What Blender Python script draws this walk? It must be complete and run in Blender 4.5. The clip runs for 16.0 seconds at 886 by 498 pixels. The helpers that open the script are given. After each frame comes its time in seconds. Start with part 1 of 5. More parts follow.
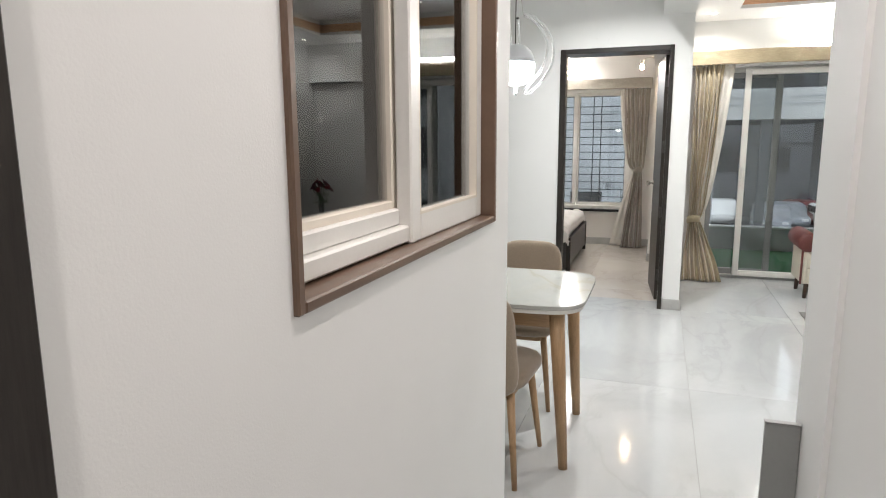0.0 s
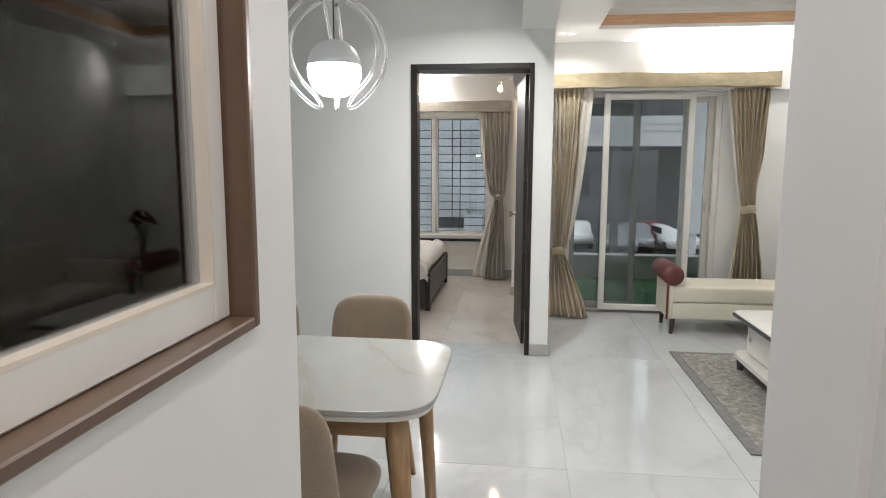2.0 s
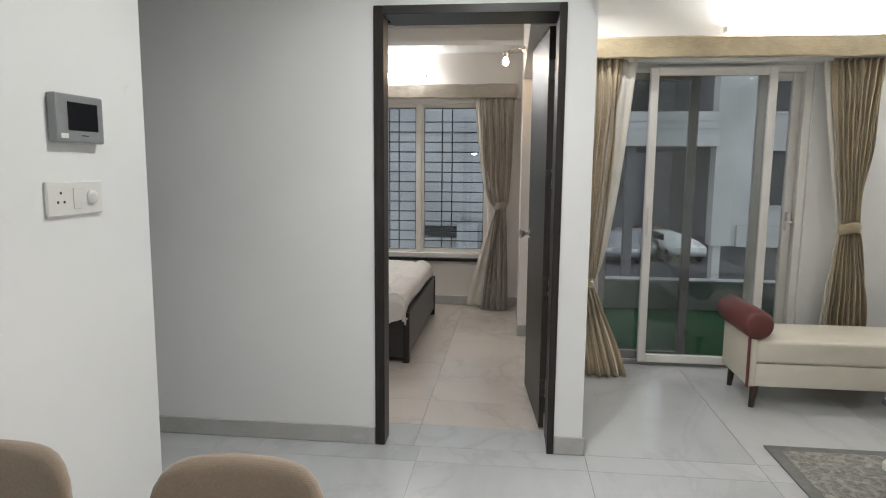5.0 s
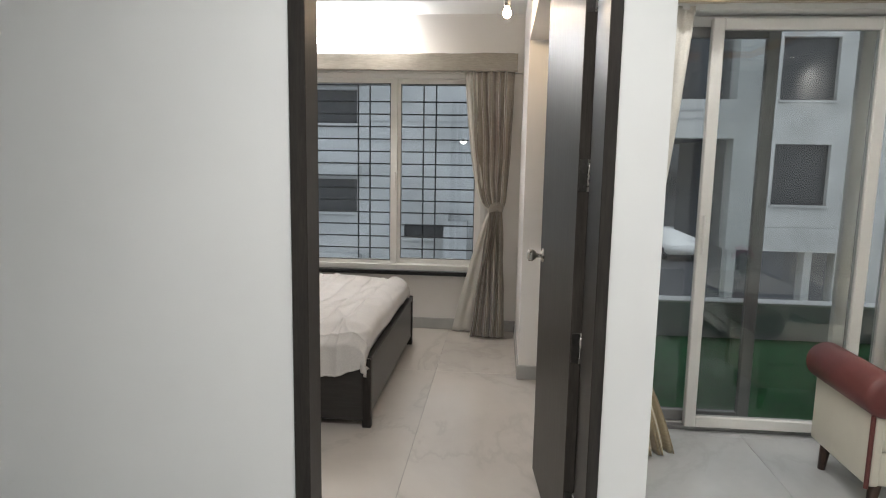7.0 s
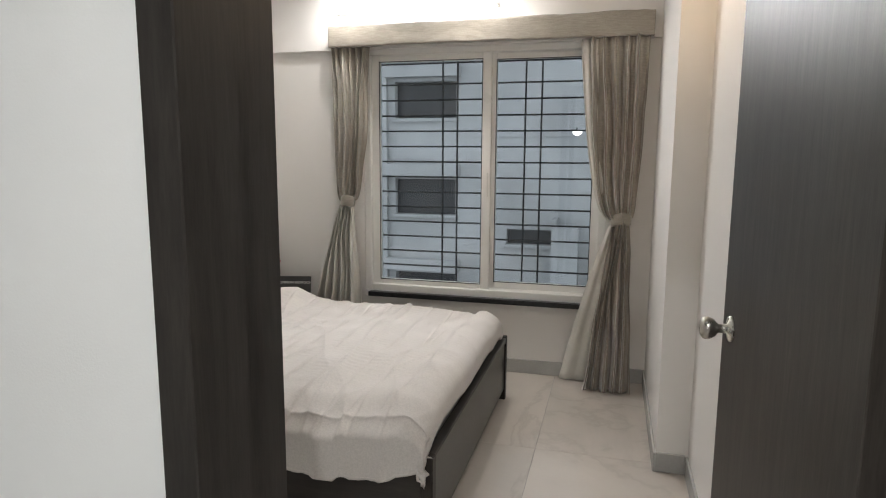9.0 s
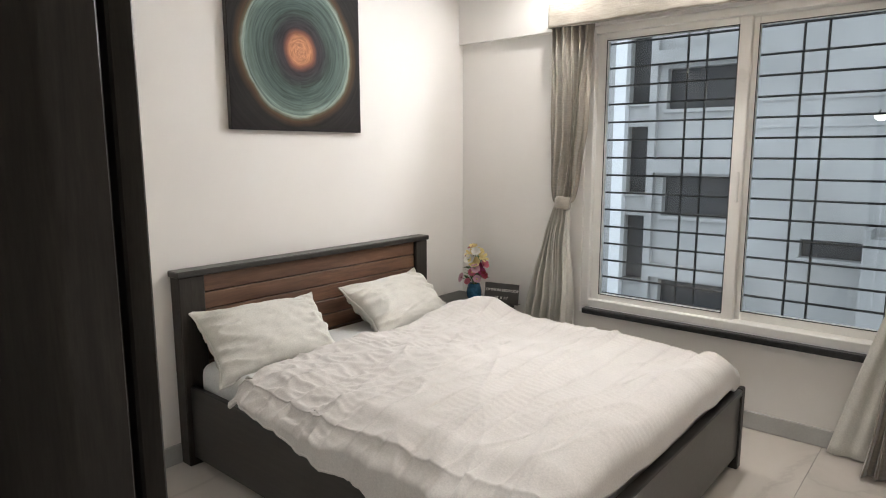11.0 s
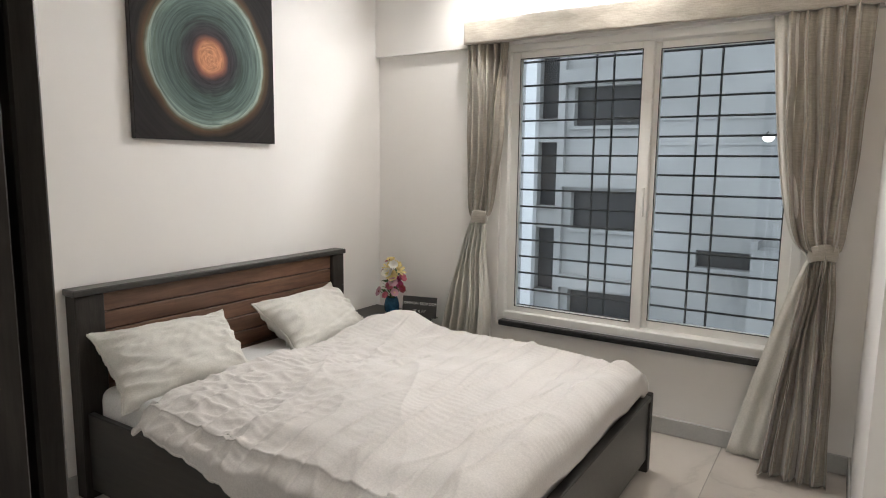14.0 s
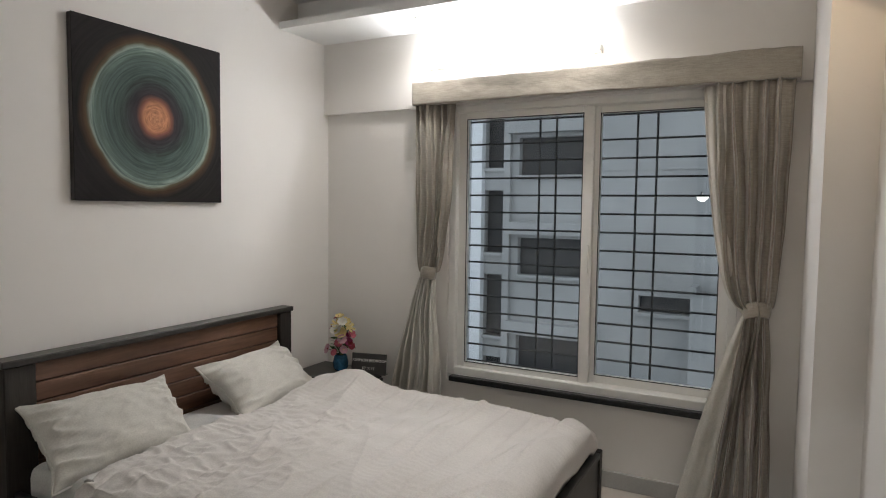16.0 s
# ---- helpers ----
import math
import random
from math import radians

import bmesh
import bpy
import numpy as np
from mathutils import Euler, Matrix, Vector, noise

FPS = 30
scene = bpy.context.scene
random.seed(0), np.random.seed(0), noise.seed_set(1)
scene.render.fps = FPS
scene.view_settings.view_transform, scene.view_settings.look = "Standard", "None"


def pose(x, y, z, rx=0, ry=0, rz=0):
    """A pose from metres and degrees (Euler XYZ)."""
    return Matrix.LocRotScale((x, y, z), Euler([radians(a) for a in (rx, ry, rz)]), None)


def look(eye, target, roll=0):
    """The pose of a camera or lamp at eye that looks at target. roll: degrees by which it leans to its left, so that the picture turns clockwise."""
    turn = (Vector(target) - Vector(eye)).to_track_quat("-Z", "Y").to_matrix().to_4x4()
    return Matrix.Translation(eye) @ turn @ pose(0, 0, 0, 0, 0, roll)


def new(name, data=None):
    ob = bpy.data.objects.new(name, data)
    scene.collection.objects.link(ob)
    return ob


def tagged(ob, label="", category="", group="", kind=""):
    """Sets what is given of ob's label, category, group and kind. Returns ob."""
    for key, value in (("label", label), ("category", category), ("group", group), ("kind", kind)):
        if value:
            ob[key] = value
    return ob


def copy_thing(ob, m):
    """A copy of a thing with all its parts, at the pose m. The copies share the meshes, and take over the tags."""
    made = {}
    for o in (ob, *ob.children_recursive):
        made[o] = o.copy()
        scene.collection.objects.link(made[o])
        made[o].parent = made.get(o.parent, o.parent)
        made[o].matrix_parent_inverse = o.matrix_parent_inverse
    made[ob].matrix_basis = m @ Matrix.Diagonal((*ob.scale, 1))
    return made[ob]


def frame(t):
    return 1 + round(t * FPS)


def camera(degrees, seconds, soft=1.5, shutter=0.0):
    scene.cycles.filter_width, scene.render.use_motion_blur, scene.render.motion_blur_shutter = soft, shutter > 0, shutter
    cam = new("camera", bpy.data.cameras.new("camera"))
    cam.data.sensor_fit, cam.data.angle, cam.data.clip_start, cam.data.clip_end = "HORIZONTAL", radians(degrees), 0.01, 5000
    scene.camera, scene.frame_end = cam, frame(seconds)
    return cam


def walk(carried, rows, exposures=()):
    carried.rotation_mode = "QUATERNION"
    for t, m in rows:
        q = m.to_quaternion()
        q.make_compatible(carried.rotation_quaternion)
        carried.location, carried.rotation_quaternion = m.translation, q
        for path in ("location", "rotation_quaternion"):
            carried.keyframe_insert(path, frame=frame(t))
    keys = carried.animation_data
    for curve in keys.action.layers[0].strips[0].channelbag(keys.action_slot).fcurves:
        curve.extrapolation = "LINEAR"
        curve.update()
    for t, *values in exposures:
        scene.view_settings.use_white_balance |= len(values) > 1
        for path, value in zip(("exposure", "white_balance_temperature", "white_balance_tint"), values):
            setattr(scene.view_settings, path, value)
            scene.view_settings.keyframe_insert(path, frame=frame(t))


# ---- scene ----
cam = camera(70.0, 16.0, 1.05)
PATH = [
    (0, (0.209, 1.435, 1.397), (-0.428, 3.301, 1.06), -0.3),
    (0.5, (0.197, 1.612, 1.406), (-0.264, 3.533, 1.092), 0.0),
    (1, (0.236, 1.757, 1.424), (-0.113, 3.704, 1.128), 0.2),
    (1.5, (0.219, 2.007, 1.41), (-0.048, 3.969, 1.128), 0.2),
    (2, (0.176, 2.242, 1.426), (-0.058, 4.21, 1.157), 0.2),
    (2.5, (0.169, 2.536, 1.401), (-0.04, 4.508, 1.139), 0.3),
    (3, (0.186, 2.788, 1.413), (-0.015, 4.761, 1.156), 0.4),
    (3.5, (0.16, 3.077, 1.391), (-0.057, 5.048, 1.127), 0.3),
    (4, (0.102, 3.352, 1.416), (-0.13, 5.32, 1.15), 0.4),
    (4.2, (0.084, 3.454, 1.412), (-0.137, 5.424, 1.149), 0.4),
    (6.3, (0.013, 4.708, 1.391), (-0.192, 6.680, 1.131), 0.6),
    (6.5, (0.005, 4.845, 1.388), (-0.178, 6.817, 1.116), 0.8),
    (7, (-0.026, 5.147, 1.381), (-0.204, 7.119, 1.100), 1.0),
    (7.5, (-0.106, 5.506, 1.393), (-0.294, 7.476, 1.101), 0.7),
    (8, (-0.145, 5.775, 1.373), (-0.403, 7.738, 1.089), -0.5),
    (8.2, (-0.150, 5.892, 1.370), (-0.449, 7.849, 1.085), -0.2),
    (10.3, (0.035, 6.762, 1.38), (-0.98, 8.461, 1.092), -0.4),
    (10.5, (0.052, 6.834, 1.378), (-1.053, 8.476, 1.088), -0.3),
    (11, (0.036, 6.914, 1.371), (-1.245, 8.419, 1.067), -0.1),
    (11.5, (0.004, 6.945, 1.362), (-1.406, 8.328, 1.049), -0.3),
    (12, (-0.003, 6.954, 1.357), (-1.468, 8.279, 1.038), -0.5),
    (12.5, (0.012, 6.947, 1.368), (-1.44, 8.287, 1.058), -0.6),
    (13, (0.024, 6.941, 1.371), (-1.326, 8.388, 1.077), -0.3),
    (13.5, (0.03, 6.936, 1.379), (-1.188, 8.497, 1.099), 0.2),
    (14, (0.009, 6.912, 1.379), (-1.057, 8.583, 1.113), 0.7),
    (14.5, (0.015, 6.918, 1.394), (-0.966, 8.648, 1.186), 0.5),
    (15, (0.011, 6.901, 1.444), (-0.929, 8.664, 1.343), 0.2),
    (15.5, (0.0, 6.892, 1.474), (-0.936, 8.659, 1.439), 0.2),
    (16, (0.006, 6.901, 1.463), (-0.927, 8.665, 1.331), 0.7),
]
# the clip's camera opens up in the doorway and closes again toward the tube light
EXPOSURES = [(0, 0.88), (0.5, 0.56), (1.0, 0.55), (2.5, 0.46), (3.5, 0.22), (4.2, 0.15), (6.3, 0.42), (7.0, 0.42), (8.2, 0.4), (10.3, 0.6), (12.0, 0.97), (13.0, 0.95), (14.2, 0.55), (15.3, 0.04), (16, 0.0)]
walk(cam, [(t, look(eye, target, roll)) for t, eye, target, roll in PATH], EXPOSURES)
# dusk outside: a dim, cool sky
world = bpy.data.worlds.new("dusk")
scene.world = world
world.use_nodes = True
bg = world.node_tree.nodes["Background"]
bg.inputs["Color"].default_value = (0.60, 0.65, 0.73, 1)
bg.inputs["Strength"].default_value = 1.7

# strengths of the lamps that the place has; DOWNLIGHT also drives the added dining one
TUBE_LIVING, TUBE_BED, PENDANT, DOWNLIGHT, BULB = 150, 112, 15, 4.0, 150


def spot(name, at, watts, size=0.06, colour=(1, 0.95, 0.88), spread=150):
    """The light of a recessed ceiling lamp, pointing down."""
    lamp = bpy.data.lights.new(name, "AREA")
    lamp.shape, lamp.size, lamp.energy, lamp.color, lamp.spread = "DISK", size, watts, colour, radians(spread)
    ob = new(name, lamp)
    ob.matrix_world = pose(*at)
    return ob


# ---- materials ----
def base(name, rough=0.5, metal=0.0, spec=0.5):
    m = bpy.data.materials.new(name)
    m.use_nodes = True
    n, l = m.node_tree.nodes, m.node_tree.links
    b = n["Principled BSDF"]
    b.inputs["Roughness"].default_value, b.inputs["Metallic"].default_value = rough, metal
    b.inputs["Specular IOR Level"].default_value = spec
    return m, n, l, b


def coords(n, l, kind="Object", scale=(1, 1, 1), rot=(0, 0, 0)):
    t, mp = n.new("ShaderNodeTexCoord"), n.new("ShaderNodeMapping")
    l.new(t.outputs[kind], mp.inputs["Vector"])
    mp.inputs["Scale"].default_value, mp.inputs["Rotation"].default_value = scale, rot
    return mp.outputs["Vector"]


def noise_node(n, l, vec, scale, detail=4, rough=0.55, warp=0.0):
    t = n.new("ShaderNodeTexNoise")
    t.inputs["Scale"].default_value, t.inputs["Detail"].default_value = scale, detail
    t.inputs["Roughness"].default_value, t.inputs["Distortion"].default_value = rough, warp
    l.new(vec, t.inputs["Vector"])
    return t.outputs["Fac"]


def ramp(n, l, fac, stops):
    r = n.new("ShaderNodeValToRGB")
    e = r.color_ramp.elements
    while len(e) < len(stops):
        e.new(0.5)
    for k, (p, c) in zip(e, stops):
        k.position, k.color = p, (*c, 1) if len(c) == 3 else c
    l.new(fac, r.inputs["Fac"])
    return r.outputs["Color"]


def mix(n, l, fac, a, b, kind="MIX"):
    x = n.new("ShaderNodeMix")
    x.data_type, x.blend_type = "RGBA", kind
    for v, s in ((fac, x.inputs[0]), (a, x.inputs[6]), (b, x.inputs[7])):
        if isinstance(v, (int, float)):
            s.default_value = v
        elif isinstance(v, tuple):
            s.default_value = (*v, 1)
        else:
            l.new(v, s)
    return x.outputs[2]


def bump(n, l, b, height, strength=0.2, dist=0.002):
    k = n.new("ShaderNodeBump")
    k.inputs["Strength"].default_value, k.inputs["Distance"].default_value = strength, dist
    l.new(height, k.inputs["Height"])
    l.new(k.outputs["Normal"], b.inputs["Normal"])


def shade(c, k):
    return tuple(min(1.0, v * k) for v in c)


def plain(name, c, rough=0.5, metal=0.0, var=0.08, scale=3.0, grain=90, bstr=0.12, spec=0.5, sheen=0.0, stretch=(1, 1, 1)):
    """A surface with broad tone changes, fine grain and a little relief."""
    m, n, l, b = base(name, rough, metal, spec)
    v = coords(n, l, "Object", stretch)
    broad, fine = noise_node(n, l, v, scale, 3), noise_node(n, l, v, grain, 3)
    c1 = ramp(n, l, broad, [(0.3, shade(c, 1 - var)), (0.7, shade(c, 1 + var * 0.6))])
    c2 = ramp(n, l, fine, [(0.3, (1 - var * 0.8,) * 3), (0.7, (1, 1, 1))])
    l.new(mix(n, l, 1.0, c1, c2, "MULTIPLY"), b.inputs["Base Color"])
    rr = n.new("ShaderNodeMapRange")
    rr.inputs["To Min"].default_value, rr.inputs["To Max"].default_value = max(0, rough - 0.06), min(1, rough + 0.06)
    l.new(broad, rr.inputs["Value"])
    l.new(rr.outputs["Result"], b.inputs["Roughness"])
    if sheen:
        b.inputs["Sheen Weight"].default_value = sheen
    if bstr:
        bump(n, l, b, fine, bstr)
    return m


def paint(name, c, rough=0.55):
    """Rolled emulsion paint: roller stipple, faint patches and scuffs."""
    m, n, l, b = base(name, rough, 0, 0.35)
    v = coords(n, l)
    patch, stip, scuff = noise_node(n, l, v, 1.1, 4, 0.6), noise_node(n, l, v, 260, 2), noise_node(n, l, v, 7, 6, 0.7)
    c1 = ramp(n, l, patch, [(0.25, shade(c, 0.965)), (0.75, shade(c, 1.02))])
    c2 = ramp(n, l, scuff, [(0.24, (0.93, 0.925, 0.91)), (0.34, (1, 1, 1))])
    l.new(mix(n, l, 1.0, c1, c2, "MULTIPLY"), b.inputs["Base Color"])
    bump(n, l, b, stip, 0.16, 0.0012)
    return m


def marble(name, tone, vein, rough, scale=1.0, amount=0.5, use_random=True, warm=None):
    m, n, l, b = base(name, rough, 0, 0.5)
    geo = n.new("ShaderNodeNewGeometry")
    vec = geo.outputs["Position"]
    if use_random:
        info = n.new("ShaderNodeObjectInfo")
        add = n.new("ShaderNodeVectorMath")
        add.operation = "MULTIPLY_ADD"
        comb = n.new("ShaderNodeCombineXYZ")
        for s in comb.inputs:
            l.new(info.outputs["Random"], s)
        l.new(comb.outputs[0], add.inputs[0])
        add.inputs[1].default_value = (37, 53, 11)
        l.new(vec, add.inputs[2])
        vec = add.outputs[0]
    mp = n.new("ShaderNodeMapping")
    mp.inputs["Rotation"].default_value = (0.3, 0.2, 0.7)
    mp.inputs["Scale"].default_value = (scale, scale * 0.55, scale)
    l.new(vec, mp.inputs["Vector"])
    v = mp.outputs["Vector"]
    cloud = noise_node(n, l, v, 1.3, 6, 0.6, 0.9)
    vn = noise_node(n, l, v, 0.75, 7, 0.55, 1.6)
    near_half = n.new("ShaderNodeMath")
    near_half.operation = "SUBTRACT"
    l.new(vn, near_half.inputs[0])
    near_half.inputs[1].default_value = 0.5
    ab = n.new("ShaderNodeMath")
    ab.operation = "ABSOLUTE"
    l.new(near_half.outputs[0], ab.inputs[0])
    line = ramp(n, l, ab.outputs[0], [(0.0, (1, 1, 1)), (0.016, (0.25, 0.25, 0.25)), (0.06, (0, 0, 0))])
    body = ramp(n, l, cloud, [(0.3, shade(tone, 0.86)), (0.5, tone), (0.72, shade(tone, 1.07))])
    if warm:
        w = noise_node(n, l, v, 0.5, 5, 0.6, 1.2)
        body = mix(n, l, ramp(n, l, w, [(0.52, (0, 0, 0)), (0.68, (0.5, 0.5, 0.5))]), body, warm)
    k = n.new("ShaderNodeMath")
    k.operation = "MULTIPLY"
    l.new(line, k.inputs[0])
    k.inputs[1].default_value = amount
    l.new(mix(n, l, k.outputs[0], body, vein), b.inputs["Base Color"])
    rr = n.new("ShaderNodeMapRange")
    rr.inputs["To Min"].default_value, rr.inputs["To Max"].default_value = rough, rough + 0.05
    l.new(cloud, rr.inputs["Value"])
    l.new(rr.outputs["Result"], b.inputs["Roughness"])
    return m


def timber(name, dark, light, rough=0.45, axis="x", scale=1.0, spec=0.5, bstr=0.12):
    """Wood with long grain along one axis."""
    m, n, l, b = base(name, rough, 0, spec)
    st = {"x": (1.2, 14, 14), "y": (14, 1.2, 14), "z": (14, 14, 1.2)}[axis]
    v = coords(n, l, "Object", tuple(k * scale for k in st))
    g1, g2 = noise_node(n, l, v, 1.6, 6, 0.65, 0.6), noise_node(n, l, v, 9, 3, 0.6)
    c = ramp(n, l, g1, [(0.28, dark), (0.55, tuple((p + q) / 2 for p, q in zip(dark, light))), (0.75, light)])
    f = ramp(n, l, g2, [(0.3, (0.8, 0.8, 0.8)), (0.6, (1, 1, 1))])
    l.new(mix(n, l, 1.0, c, f, "MULTIPLY"), b.inputs["Base Color"])
    bump(n, l, b, g2, bstr, 0.001)
    return m


def cloth(name, c, weave=420, rough=0.85, var=0.1, sheen=0.3, bstr=0.25, slub=0.0, trans=0.0):
    """Woven cloth: fine crossed threads, uneven dye and, for silk, slubs."""
    m, n, l, b = base(name, rough, 0, 0.3)
    v = coords(n, l)
    broad = noise_node(n, l, v, 5, 4)
    a, d = n.new("ShaderNodeTexWave"), n.new("ShaderNodeTexWave")
    a.bands_direction, d.bands_direction = "X", "Z"
    for w in (a, d):
        w.inputs["Scale"].default_value, w.inputs["Distortion"].default_value, w.inputs["Detail"].default_value = weave / 6, 1.5, 1
        l.new(v, w.inputs["Vector"])
    wv = n.new("ShaderNodeMath")
    wv.operation = "ADD"
    l.new(a.outputs["Fac"], wv.inputs[0])
    l.new(d.outputs["Fac"], wv.inputs[1])
    col = ramp(n, l, broad, [(0.3, shade(c, 1 - var)), (0.7, shade(c, 1 + var))])
    mott = noise_node(n, l, v, 160, 2)
    col = mix(n, l, 1.0, col, ramp(n, l, mott, [(0.3, (0.86, 0.86, 0.86)), (0.7, (1, 1, 1))]), "MULTIPLY")
    if slub:
        mp = n.new("ShaderNodeMapping")
        mp.inputs["Scale"].default_value = (18, 18, 220)
        l.new(v, mp.inputs["Vector"])
        sl = noise_node(n, l, mp.outputs["Vector"], 1, 3)
        col = mix(n, l, 1.0, col, ramp(n, l, sl, [(0.35, (1 - slub,) * 3), (0.62, (1, 1, 1))]), "MULTIPLY")
    l.new(col, b.inputs["Base Color"])
    b.inputs["Sheen Weight"].default_value = sheen
    if trans:
        b.inputs["Transmission Weight"].default_value = trans
    bump(n, l, b, wv.outputs[0], bstr, 0.0008)
    return m


def glow(name, c, strength):
    m, n, l, b = base(name, 0.5)
    b.inputs["Base Color"].default_value = (0.8, 0.8, 0.8, 1)
    b.inputs["Emission Color"].default_value, b.inputs["Emission Strength"].default_value = (*c, 1), strength
    return m


def pane_glass(name, tint=(0.9, 0.93, 0.93), gain=1.0):
    """Thin window glass: clear, with a sharp Fresnel gloss."""
    m = bpy.data.materials.new(name)
    m.use_nodes = True
    n, l = m.node_tree.nodes, m.node_tree.links
    n.clear()
    out, mx = n.new("ShaderNodeOutputMaterial"), n.new("ShaderNodeMixShader")
    tr, gl, fr = n.new("ShaderNodeBsdfTransparent"), n.new("ShaderNodeBsdfGlossy"), n.new("ShaderNodeFresnel")
    tr.inputs["Color"].default_value = (*tint, 1)
    gl.inputs["Roughness"].default_value = 0.01
    fr.inputs["IOR"].default_value = 1.5 * gain
    l.new(fr.outputs[0], mx.inputs[0])
    l.new(tr.outputs[0], mx.inputs[1])
    l.new(gl.outputs[0], mx.inputs[2])
    l.new(mx.outputs[0], out.inputs["Surface"])
    return m


WALL = paint("wall paint", (0.80, 0.805, 0.795))
WALL_BED = paint("bedroom wall paint", (0.80, 0.775, 0.745))
CEIL = paint("ceiling paint", (0.82, 0.82, 0.81))
TILE = marble("polished marble tile", (0.505, 0.52, 0.525), (0.385, 0.39, 0.39), 0.06, 0.9, 0.4)
TILE_BED = marble("bedroom floor tile", (0.60, 0.55, 0.50), (0.42, 0.38, 0.34), 0.07, 0.9, 0.42)
GROUT = plain("grout", (0.42, 0.42, 0.41), 0.8)
SKIRT = plain("skirting tile", (0.46, 0.455, 0.44), 0.25, var=0.1, scale=5, bstr=0.03)
EBONY = timber("ebony laminate", (0.021, 0.018, 0.016), (0.045, 0.039, 0.034), 0.42, "z", 2.0, 0.25)
LEAFWOOD = timber("dark brown door laminate", (0.040, 0.034, 0.029), (0.078, 0.067, 0.058), 0.42, "z", 2.0, 0.3)
EBONY_X = timber("ebony laminate flat", (0.017, 0.0155, 0.0145), (0.040, 0.036, 0.033), 0.33, "x", 2.0, 0.6)
BROWN = plain("brown window surround", (0.15, 0.095, 0.065), 0.32, var=0.12, scale=6, bstr=0.04)
UPVC = plain("white plastic frame", (0.80, 0.79, 0.76), 0.3, var=0.03, scale=5, bstr=0.02)
UPVC_CREAM = plain("cream plastic frame", (0.78, 0.72, 0.63), 0.32, var=0.03, scale=5, bstr=0.02)
GREYALU = plain("grey aluminium track", (0.30, 0.30, 0.30), 0.4, 0.6, var=0.08, scale=8, bstr=0.03)
GASKET = plain("rubber gasket", (0.03, 0.03, 0.03), 0.6)
GLASS = pane_glass("window glass")
GLASS_TINT = pane_glass("tinted window glass", (0.84, 0.86, 0.86), 1.12)
GLASS_KITCHEN = pane_glass("reflective kitchen glass", (0.8, 0.82, 0.82), 1.22)
GRANITE = plain("black granite", (0.03, 0.03, 0.032), 0.18, var=0.3, scale=40, grain=300, bstr=0.02)
STEEL = plain("brushed steel", (0.55, 0.53, 0.49), 0.28, 1.0, var=0.06, scale=30, grain=300, bstr=0.05)
DULLSTEEL = plain("dull hinge steel", (0.13, 0.125, 0.115), 0.42, 1.0, var=0.2, scale=40, grain=300, bstr=0.05)
IRON = plain("painted iron bar", (0.035, 0.037, 0.04), 0.45, 0.2, var=0.2, scale=9, bstr=0.1)
SILK = cloth("beige silk", (0.46, 0.385, 0.255), 300, 0.45, 0.12, 0.5, 0.2, 0.16)
SILK_BED = cloth("taupe silk", (0.375, 0.338, 0.285), 300, 0.38, 0.12, 0.5, 0.2, 0.18)
LINING = cloth("white curtain lining", (0.70, 0.68, 0.63), 300, 0.8, 0.05, 0.2, 0.15)
LINEN = cloth("cream bed linen", (0.67, 0.635, 0.605), 500, 0.85, 0.035, 0.15, 0.12)
PILLOW = cloth("pillow cotton", (0.66, 0.64, 0.59), 500, 0.85, 0.04, 0.15, 0.12)
SHEET = cloth("white fitted sheet", (0.66, 0.655, 0.635), 500, 0.85, 0.04, 0.15, 0.12)
CHAIRCLOTH = cloth("taupe upholstery", (0.30, 0.235, 0.175), 520, 0.9, 0.08, 0.35, 0.18)
BEECH = timber("beech legs", (0.34, 0.20, 0.10), (0.50, 0.33, 0.18), 0.4, "z", 1.6)
BEECH_X = timber("beech apron", (0.30, 0.18, 0.095), (0.44, 0.29, 0.16), 0.4, "x", 1.6)
TABLETOP = marble("marble table top", (0.40, 0.405, 0.38), (0.31, 0.26, 0.19), 0.1, 1.3, 0.4, False, (0.44, 0.41, 0.34))
CREAM = plain("cream leatherette", (0.70, 0.66, 0.56), 0.42, var=0.05, scale=6, grain=220, bstr=0.15)
MAROON = plain("maroon leatherette", (0.15, 0.042, 0.038), 0.4, var=0.15, scale=9, grain=200, bstr=0.2)
DARKWOOD = timber("dark stained wood", (0.03, 0.015, 0.01), (0.075, 0.04, 0.028), 0.35, "z", 2)
WALNUT = timber("walnut plank", (0.075, 0.035, 0.02), (0.22, 0.115, 0.068), 0.5, "y", 1.0)
LACQUER = plain("white lacquer", (0.76, 0.745, 0.70), 0.22, var=0.03, scale=4, bstr=0.02)
SLATE = plain("dark grey edge", (0.055, 0.06, 0.07), 0.3, var=0.15, scale=12, bstr=0.03)
WARMSTRIP = timber("orange cove laminate", (0.66, 0.38, 0.21), (0.84, 0.56, 0.35), 0.35, "x", 1)
PLASTIC = plain("ivory switch plastic", (0.74, 0.73, 0.70), 0.3, var=0.02, scale=9, bstr=0.02)
GREYPLASTIC = plain("silver grey plastic", (0.30, 0.31, 0.32), 0.36, 0.3, var=0.06, scale=20, bstr=0.03)
SCREEN = plain("dark screen", (0.012, 0.013, 0.016), 0.08, var=0.05, bstr=0)
ACRYLIC = plain("clear acrylic", (0.94, 0.95, 0.95), 0.06, var=0.02, bstr=0)
ACRYLIC.node_tree.nodes["Principled BSDF"].inputs["Transmission Weight"].default_value = 0.9
SHADEMETAL = plain("grey lamp cup", (0.74, 0.77, 0.80), 0.35, 0.0, var=0.05, bstr=0.02)
